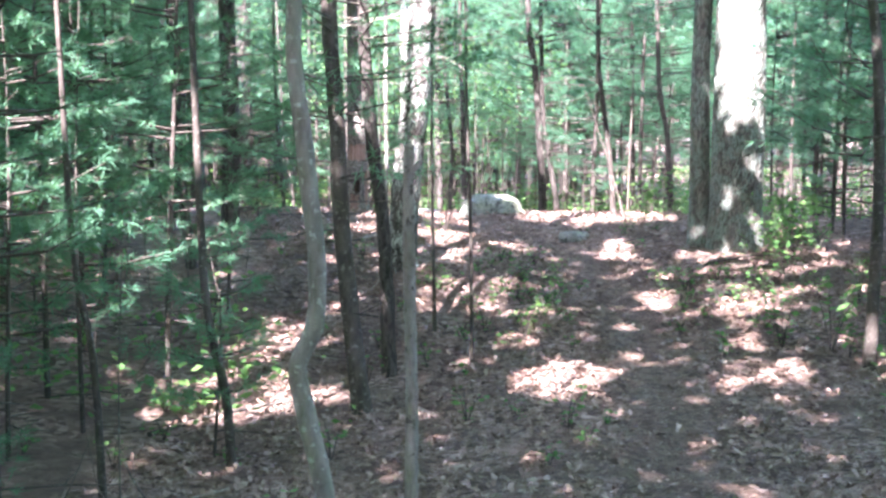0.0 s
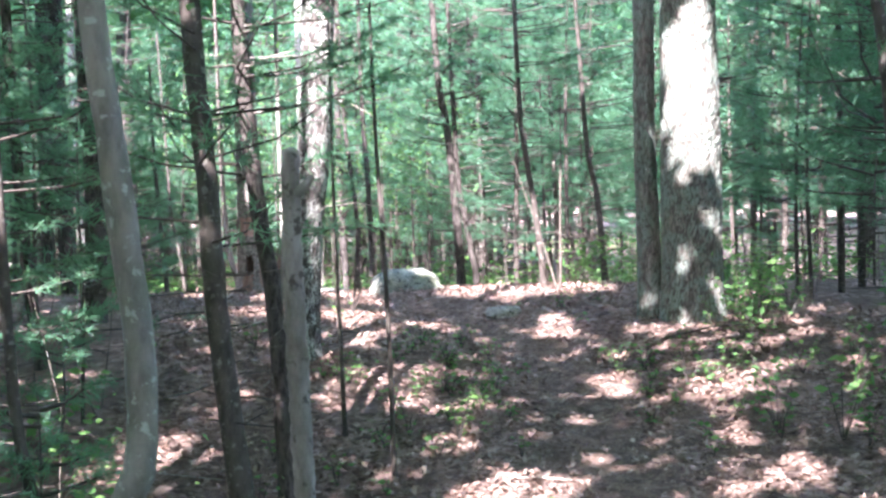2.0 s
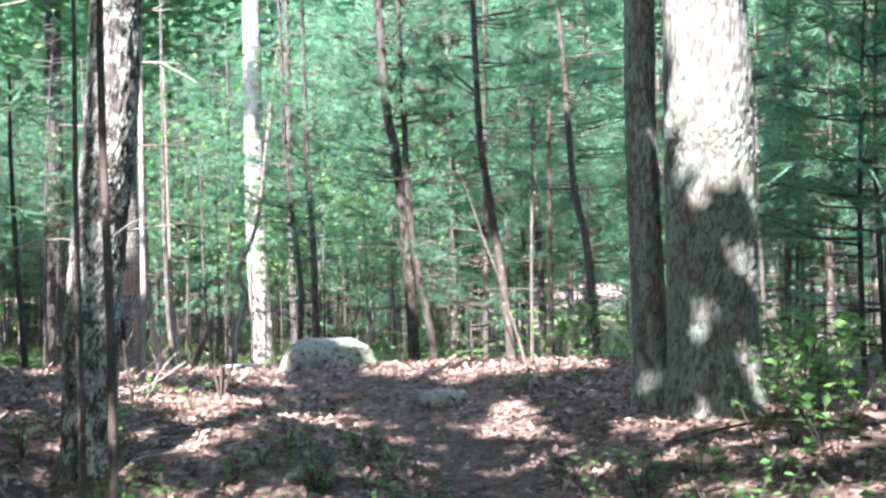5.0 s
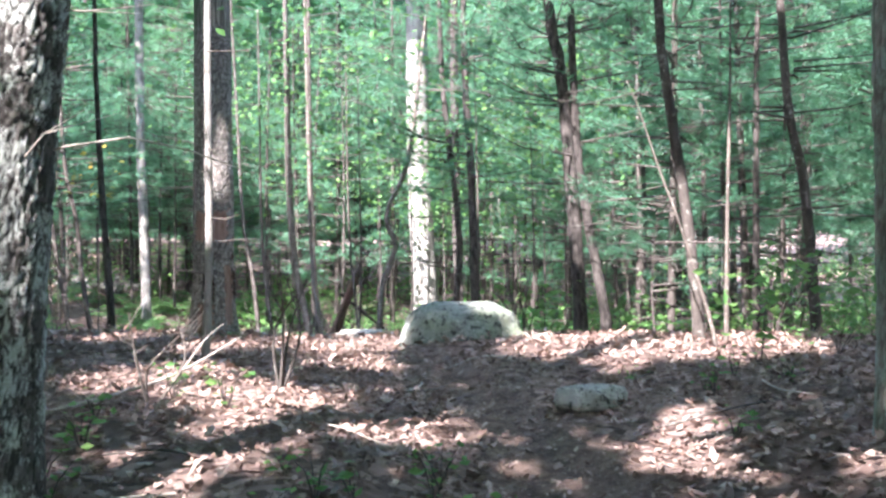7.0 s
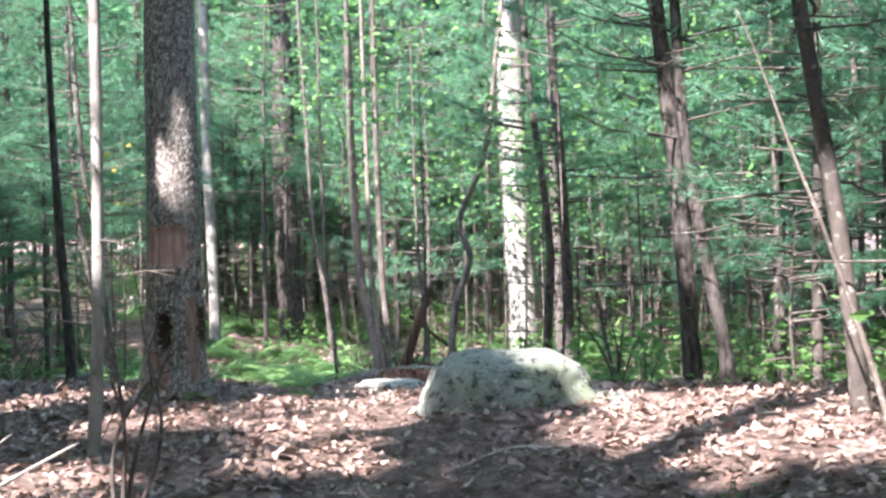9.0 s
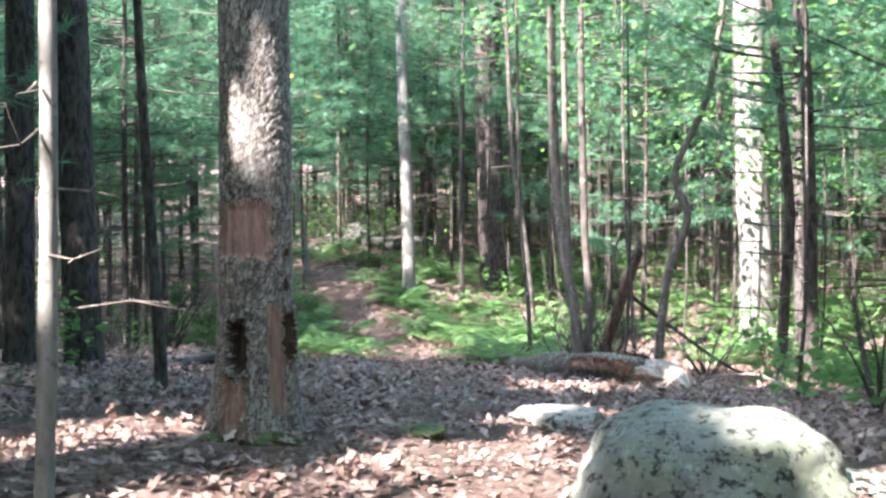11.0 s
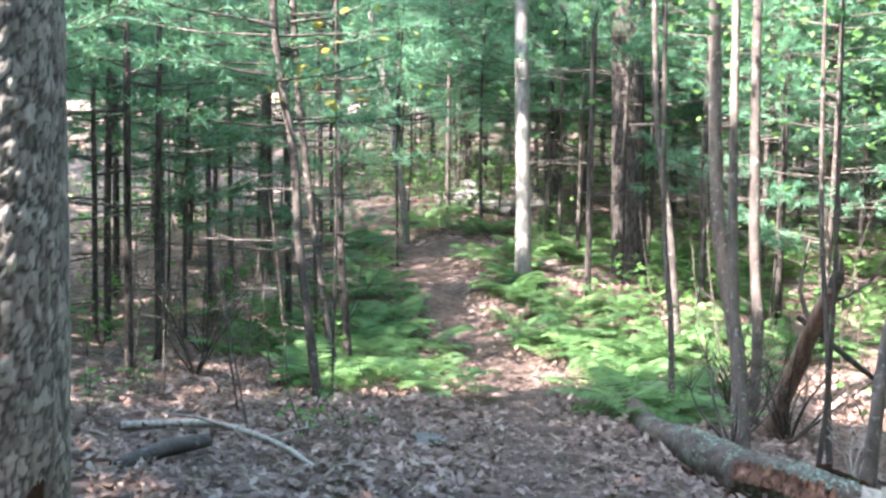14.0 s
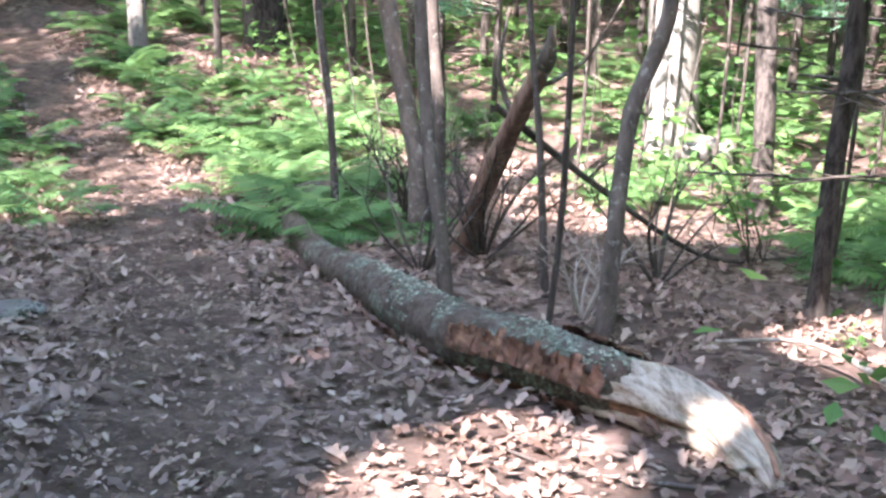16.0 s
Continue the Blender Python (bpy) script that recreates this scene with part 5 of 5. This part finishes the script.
fallen("fallen_branch", [(-4.73, 24.65, 0.03), (-4.26, 24.9, 0.06), (-3.7, 24.75, 0.05), (-3.22, 24.47, 0.02)], 0.028, 0.012, M_DEAD, "forked bleached dead branch lying on leaf litter", forks=((0.45, -0.35, -0.25, 0.1, 0.014), (0.6, 0.2, 0.3, 0.05, 0.01)))
fallen("fallen_branch", [(-3.95, 23.75, 0.0), (-3.85, 23.98, 0.06), (-3.75, 24.25, 0.08)], 0.045, 0.04, M_STEM, "short dark rotten stump end in leaf litter", seed=2.0)
fallen("fallen_branch", [(-0.35, 25.0 - 0.55, 0.02), (-0.75, 24.55, 0.03), (-1.05, 24.75, 0.02)], 0.010, 0.004, M_STEM, "thin dead twig on the ground by the log")
fallen("fallen_branch", [(0.45, 25.6, 0.03), (0.1, 26.0, 0.12), (-0.3, 26.1, 0.06)], 0.016, 0.006, M_DEAD, "thin dead branch beside the log")
fallen("fallen_branch", [(3.1, 15.0, 0.03), (3.7, 15.1, 0.06), (4.3, 15.0, 0.03)], 0.014, 0.006, M_STEM, "dark dead branch at the foot of the oak")
fallen("fallen_branch", [(-1.0, 16.0, 0.02), (-0.5, 16.6, 0.1), (-0.25, 17.3, 0.28)], 0.013, 0.005, M_DEAD, "pale dead branch sticking out of litter", forks=((0.6, 0.2, 0.1, 0.25, 0.005),))
fallen("fallen_branch", [(-2.2, 9.6, 0.03), (-1.7, 10.2, 0.05), (-1.1, 10.6, 0.03)], 0.02, 0.008, M_STEM, "dark dead branch on the forest floor")
fallen("fallen_branch", [(-0.75, 13.7, 0.03), (-0.65, 13.6, 0.18), (-0.68, 13.5, 0.32)], 0.010, 0.004, M_DEAD, "pale broken stick beside the birch")
r = np.random.default_rng(5)
for k in range(46):
    y = r.uniform(6, 32)
    d = r.choice([-1, 1]) * r.uniform(0.5, 3.6)
    x = float(trail_x(y)) + d
    a, L = r.uniform(0, 6.28), r.uniform(0.25, 0.8)
    fallen("stick", [(x, y, 0.015), (x + L * 0.5 * math.cos(a), y + L * 0.5 * math.sin(a), 0.03), (x + L * math.cos(a + 0.2), y + L * math.sin(a + 0.2), 0.015)], r.uniform(0.005, 0.011), 0.003, (M_DEAD, M_STEM)[k % 2], ("bleached", "dark")[k % 2] + " dead stick on leaf litter", "stick", seed=k, group="sticks on the forest floor")

# bare shrub left of the trail, on the rise


def bare_shrub(place, n, tall_m, label, seed, spread=0.35, material=None):
    q = np.random.default_rng(seed)
    t = thing("bare_shrub", (place[0], place[1], floor_z(*place)), label, "shrub")
    for i in range(n):
        a = q.uniform(0, 6.28)
        e = np.array((math.cos(a) * spread * q.uniform(0.3, 1), math.sin(a) * spread * q.uniform(0.3, 1), tall_m * q.uniform(0.6, 1.1)))
        m = e * 0.5 + np.append(q.normal(size=2) * 0.06, 0)
        pieces = [tube([(0, 0, -0.03), m, e], [0.010, 0.007, 0.002], 5, 0.08)]
        for _ in range(4):
            s = q.uniform(0.4, 0.9)
            o = m + (e - m) * (s - 0.4) * 1.6
            pieces.append(tube([o, o + q.normal(size=3) * 0.11 + (0, 0, 0.12)], [0.004, 0.0015], 3, 0.1))
        part("stem", mesh_of("stem", *joined(pieces)), material or M_STEM, t)
    return t


bare_shrub((0.05, 17.0), 4, 0.78, "dark bare twiggy shrub beside the trail", 3)
bare_shrub((-0.5, 16.4), 3, 0.6, "pale bare twigs rising from litter", 4, 0.3, M_TWIG)
bare_shrub((-1.6, 27.9), 14, 0.8, "tangle of bare brown twigs in the clump", 26, 0.7)
bare_shrub((-2.3, 28.9), 12, 0.7, "tangle of bare brown twigs in the clump", 27, 0.7)
bare_shrub((-0.6, 27.6), 9, 0.6, "tangle of bare brown twigs beside saplings", 28, 0.6)
bare_shrub((-1.85, 27.4), 9, 0.6, "tangle of bare twigs behind the log", 6, 0.6)
bare_shrub((-2.5, 29.6), 8, 0.5, "tangle of bare twigs among ferns", 8, 0.6)
bare_shrub((3.3, 20.4), 7, 0.9, "bare twiggy shrub at the edge of the rise", 9, 0.5)
bare_shrub((1.2, 23.6), 9, 0.9, "bare twiggy shrub behind the boulder", 10, 0.6)
bare_shrub((-6.3, 27.2), 8, 0.8, "bare twiggy shrub under the pines", 41, 0.6)
bare_shrub((-7.2, 28.4), 9, 0.9, "bare twiggy shrub under the pines", 42, 0.7)
bare_shrub((-6.9, 30.2), 9, 0.9, "bare twiggy shrub under the pines", 43, 0.7)
bare_shrub((-0.9, 26.6), 6, 0.35, "dry pale stalks behind the log", 12, 0.25, M_DEAD)

# ---- ferns ----


def frond_mesh(seed, L):
    """One arching frond: a stalk with pairs of toothed leaflets that shorten to the tip."""
    q = np.random.default_rng(seed)
    n = 15
    v, f = [], []

    def at(s):
        return np.array((L * (s - 0.12 * s * s), 0.02 * math.sin(s * 3 + seed), L * (0.75 * s - 0.62 * s * s)))
    for i in range(n):
        s = 0.18 + 0.82 * i / n
        p, p2 = at(s), at(min(1, s + 0.045))
        w = L * 0.30 * math.sin(math.pi * min(1, (s - 0.1) * 1.05) ** 0.7) * (1 - s * 0.35) + 0.01
        for side in (-1, 1):
            e = p + np.array((w * 0.35, side * w, -w * 0.22 + q.normal() * 0.008))
            m = p + (e - p) * 0.55 + np.array((L * 0.030, 0, 0.006))
            m2 = p + (e - p) * 0.5 - np.array((L * 0.022, 0, -0.004))
            k = len(v)
            v += [p, m, e, m2]
            f += [[k, k + 1, k + 2], [k, k + 2, k + 3]]
    k = len(v)
    for i in range(7):
        p = at(i / 6)
        v += [p + (0, 0.003, 0), p - (0, 0.003, 0)]
        if i:
            b = k + 2 * (i - 1)
            f.append([b, b + 1, b + 3, b + 2])
    return mesh_of("frond", np.array(v), f, False)


FRONDS = [frond_mesh(s, L) for s, L in ((1, 0.5), (2, 0.6), (3, 0.44))]


def fern(seed, label):
    q = np.random.default_rng(seed)
    t = thing("fern", (0, 0, 0), label, "fern", "ferns of the glade")
    n = 7 + seed % 3
    for i in range(n):
        ob = part("frond", FRONDS[(i + seed) % 3], M_FERN, t)
        ob.rotation_euler = (0, -q.uniform(-0.25, 0.35), i * 2 * math.pi / n + q.normal() * 0.25)
    return t


fern_kinds = [fern(s, "green fern with arching fronds") for s in (1, 2, 3)]
r = np.random.default_rng(19)
spots = []
for cx, cy, sx, sy, n in ((-4.0, 31.3, 1.2, 1.0, 27), (-5.4, 33.6, 1.0, 1.2, 16), (-3.1, 30.6, 0.6, 0.6, 8), (-0.4, 32.0, 1.3, 1.6, 30), (0.9, 30.4, 0.8, 1.2, 13), (0.8, 28.6, 0.4, 0.5, 5),
                          (-6.1, 29.6, 0.9, 0.9, 13), (-4.95, 27.9, 0.35, 0.4, 7), (-7.3, 31.2, 0.8, 0.9, 11), (-2.55, 28.4, 0.35, 0.3, 5), (-3.3, 33.6, 1.4, 1.2, 20), (1.5, 33.5, 1.2, 1.4, 20), (-6.6, 36.0, 0.8, 0.7, 11), (-9.3, 35.6, 0.7, 0.6, 9), (-4.2, 36.4, 1.0, 0.8, 12), (-1.2, 35.8, 1.2, 0.8, 10)):
    k = 0
    while k < n:
        x, y = cx + r.normal() * sx, cy + r.normal() * sy
        if abs(x - float(trail_x(y))) < 0.62:
            n -= 1 if r.random() < 0.15 else 0
            continue
        spots.append((x, y))
        k += 1
for _ in range(46):
    y = r.uniform(28.2, 34.5)
    side = -1 if r.random() < 0.4 else 1
    spots.append((float(trail_x(y)) + side * r.uniform(0.62, 1.5), y))
for i, (x, y) in enumerate(spots):
    m = Matrix.Translation((x, y, floor_z(x, y) - 0.01)) @ Matrix.Rotation(r.uniform(0, 6.28), 4, "Z") @ Matrix.Scale(r.uniform(0.7, 1.25), 4)
    if i < 3:
        fern_kinds[i].matrix_basis = m
    else:
        src = fern_kinds[i % 3]
        keep = src.scale.copy()
        src.scale = (1, 1, 1)
        copy_thing(src, m)
        src.scale = keep

# ---- low leafy plants ----


def leafy_meshes(seed, tall_m, stems_n, leaves, size, spread):
    q = np.random.default_rng(seed)
    pieces, c = [], []
    for i in range(stems_n):
        a = q.uniform(0, 6.28)
        e = np.array((math.cos(a) * spread * q.uniform(0.3, 1), math.sin(a) * spread * q.uniform(0.3, 1), tall_m * q.uniform(0.6, 1.1)))
        pieces.append(tube([(0, 0, -0.02), e * 0.5 + (0, 0, 0.03), e], [0.004, 0.003, 0.0015], 4, 0.1))
        for _ in range(leaves):
            c.append(e * q.uniform(0.35, 1.0) + q.normal(size=3) * size * 0.6)
    v, f = leaf_soup(np.array(c), size, q, 0.75)
    return mesh_of("stems", *joined(pieces)), mesh_of("leaves", v, f, False)


SHRUBS = [leafy_meshes(1, 0.55, 6, 9, 0.075, 0.35), leafy_meshes(2, 0.4, 5, 8, 0.06, 0.3)]
LOW = [leafy_meshes(3, 0.14, 4, 5, 0.05, 0.12), leafy_meshes(4, 0.10, 3, 5, 0.045, 0.1), leafy_meshes(5, 0.2, 4, 5, 0.05, 0.12)]


def leafy(kinds, places, name, label, group, material, seed):
    q = np.random.default_rng(seed)
    first = {}
    for i, (x, y) in enumerate(places):
        k = i % len(kinds)
        m = Matrix.Translation((x, y, floor_z(x, y))) @ Matrix.Rotation(q.uniform(0, 6.28), 4, "Z") @ Matrix.Scale(q.uniform(0.75, 1.3), 4)
        if k in first:
            src = first[k]
            keep = src.scale.copy()
            src.scale = (1, 1, 1)
            copy_thing(src, m)
            src.scale = keep
        else:
            t = first[k] = thing(name, (0, 0, 0), label, "plant", group)
            tagged(part("stem", kinds[k][0], M_STEM, t), kind="stuff")
            part("leaves", kinds[k][1], material, t)
            t.matrix_basis = m


q = np.random.default_rng(23)
around = lambda cx, cy, sx, sy, n: [(cx + q.normal() * sx, cy + q.normal() * sy) for _ in range(n)]
off = lambda ps, m: [p for p in ps if abs(p[0] - float(trail_x(p[1]))) > m]
leafy(SHRUBS, off(around(3.6, 15.2, 0.5, 0.25, 4) + around(4.4, 15.6, 0.4, 0.4, 8) + around(3.3, 18.2, 0.3, 0.7, 3) + around(3.7, 19.6, 0.4, 0.5, 6) + around(4.2, 13.2, 0.6, 1.0, 8) + around(3.6, 10.6, 0.5, 1.2, 8) + around(1.2, 27.8, 0.5, 0.8, 8) + around(2.6, 25.0, 0.8, 1.2, 14) + around(2.5, 30, 2, 3, 14) + around(-9, 40, 5, 4, 30) + around(2, 42, 6, 4, 30) + around(-6, 22, 1.5, 3, 10) + around(6, 24, 1.5, 3, 12) + around(-7.6, 29, 0.9, 1.6, 16) + around(-7.5, 36.5, 1.5, 0.8, 10), 1.0),
      "leafy_shrub", "low shrub with small green leaves", "shrubs beside the trail", M_LEAF, 3)
leafy(LOW, off(around(1.1, 14.9, 0.3, 0.6, 8) + around(0.6, 13.3, 0.5, 0.6, 30) + around(1.0, 13.4, 0.45, 0.8, 18) + around(0.9, 9.6, 0.5, 0.8, 8) + around(3.0, 14.0, 0.5, 1.0, 16) + around(2.8, 12.0, 0.4, 1.0, 10) + around(-0.9, 15.4, 0.5, 0.7, 10) + around(2.4, 17.8, 0.5, 0.7, 6) + around(-3.0, 25.6, 0.6, 0.5, 5) +  around(-2.2, 9.5, 1.5, 2.0, 20) + around(1.0, 26.0, 0.5, 0.7, 6), 0.35),
      "low_plant", "small green plant in leaf litter", "small plants of the forest floor", M_LEAF, 4)

# yellowing leaves that hang beside the trail
for cx, cy, cz, n in ((-4.75, 26.9, 2.35, 34),):
    o = np.array((cx, cy, floor_z(cx, cy)))
    t = thing("yellowing_sapling", o, "thin sapling with a few yellowing leaves", "tree")
    part("trunk", mesh_of("trunk", *tube([(0, 0, -0.1), (0.03, 0, 1.2), (0.0, 0.03, cz - o[2] + 0.5)], [0.012, 0.009, 0.004], 6, 0.2)), M_STEM, t)
    c = np.array((cx, cy, cz)) + rng.normal(size=(n, 3)) * (0.35, 0.25, 0.2)
    v, f = leaf_soup(c, 0.10)
    part("leaves", mesh_of("leaves", v - o, f, False), M_YELLOW, t)

# ---- leaf litter ----


def litter(n, box, seed, keep, size=0.072):
    """Fallen oak leaves: lobed, curled, lying on the ground; more of them off the trail."""
    q = np.random.default_rng(seed)
    x, y = q.uniform(box[0], box[1], n), q.uniform(box[2], box[3], n)
    d = np.abs(x - trail_x(y))
    chance = np.clip((d - 0.16) / 0.34, 0.16, 1) * (0.78 + 0.22 * np.sin(x * 1.9 + np.sin(y * 1.3) * 2) * np.sin(y * 1.6))
    ok = (q.uniform(0, 1, n) < np.clip(chance, 0.05, 1)) & keep(x, y)
    x, y = x[ok], y[ok]
    n = len(x)
    z = height(x, y) + bumps(x, y) + q.uniform(0.004, 0.028, n)
    L = size * q.uniform(0.5, 1.25, n)
    shape = np.array([(-0.5, 0, 0), (-0.24, 0.17, 0.2), (-0.06, 0.14, 0.1), (0.12, 0.30, 0.45), (0.27, 0.18, 0.15), (0.55, 0, 0.1),
                      (0.27, -0.18, 0.15), (0.12, -0.30, 0.45), (-0.06, -0.14, 0.1), (-0.24, -0.17, 0.2)])
    p = shape[None] * L[:, None, None]
    p[:, :, 2] *= q.uniform(-0.3, 0.9, n)[:, None]
    p[:, :, 2] += 0.25 * p[:, :, 0] ** 2 / L[:, None] * q.normal(size=n)[:, None] * 2
    a, tx, ty = q.uniform(0, 6.28, n)[:, None], q.normal(size=n)[:, None] * 0.28, q.normal(size=n)[:, None] * 0.28
    px, py, pz = p[..., 0], p[..., 1], p[..., 2]
    pz = pz + tx * px + ty * py
    vx, vy = px * np.cos(a) - py * np.sin(a), px * np.sin(a) + py * np.cos(a)
    v = np.stack([vx + x[:, None], vy + y[:, None], pz + z[:, None] + np.abs(tx) * L[:, None] * 0.35], -1).reshape(-1, 3)
    one = np.array([(0, 1, 9), (1, 2, 8), (1, 8, 9), (2, 3, 4), (2, 4, 6), (2, 6, 8), (8, 6, 7), (4, 5, 6)])
    f = (one[None] + (np.arange(n) * 10)[:, None, None]).reshape(-1, 3)
    return v, f


v, f = litter(150000, (-7.5, 6.5, 4.5, 34), 1, lambda x, y: np.abs(x - trail_x(y)) < 3.9)
tagged(part("leaf_litter", mesh_of("leaf_litter", v, f, False), M_LITTER, None), "brown and grey fallen oak leaves strewn over the ground", "leaves", kind="stuff")

# single leaves on the trail by the log, each a part of the ground
q = np.random.default_rng(3)
shapes = []
for s in range(5):
    v, f = litter(40, (0, 0.01, 5, 5.01), 60 + s, lambda x, y: x > -1, 0.10)
    v = v[:10] - v[:10].mean(0)
    shapes.append(mesh_of("leaf", v, f[:8], False))
for i in range(270):
    y = q.uniform(22.6, 27.2)
    x = float(trail_x(y)) + q.uniform(-1.5, 1.3)
    ob = part("leaf", shapes[i % 5], M_LOOSE, ground)
    ob.location = (x, y, floor_z(x, y) + 0.022)
    ob.rotation_euler = (q.normal() * 0.15, q.normal() * 0.15, q.uniform(0, 6.28))
    s = q.uniform(0.4, 0.9)
    ob.scale = (s, s, s)

# crumbs of leaf, bark and needle trodden into the trail
q = np.random.default_rng(8)
n = 46000
y = q.uniform(6, 31, n)
x = trail_x(y) + q.normal(size=n) * 1.0
c = np.stack([x, y, height(x, y) + bumps(x, y) + q.uniform(0.003, 0.012, n)], 1)
a, L, w = q.uniform(0, 6.28, n), q.uniform(0.006, 0.022, n), q.uniform(0.15, 0.6, n)
along = np.stack([np.cos(a) * L, np.sin(a) * L, q.normal(size=n) * 0.25 * L], 1)
side = np.stack([-np.sin(a) * L * w, np.cos(a) * L * w, q.normal(size=n) * 0.2 * L], 1)
v = np.stack([c - along, c + side, c + along, c - side], 1).reshape(-1, 3)
tagged(part("leaf_crumbs", mesh_of("leaf_crumbs", v, np.arange(n * 4).reshape(-1, 4), False), M_LITTER, None), "crumbs of dead leaf and bark trodden into the earth", "leaves", kind="stuff")
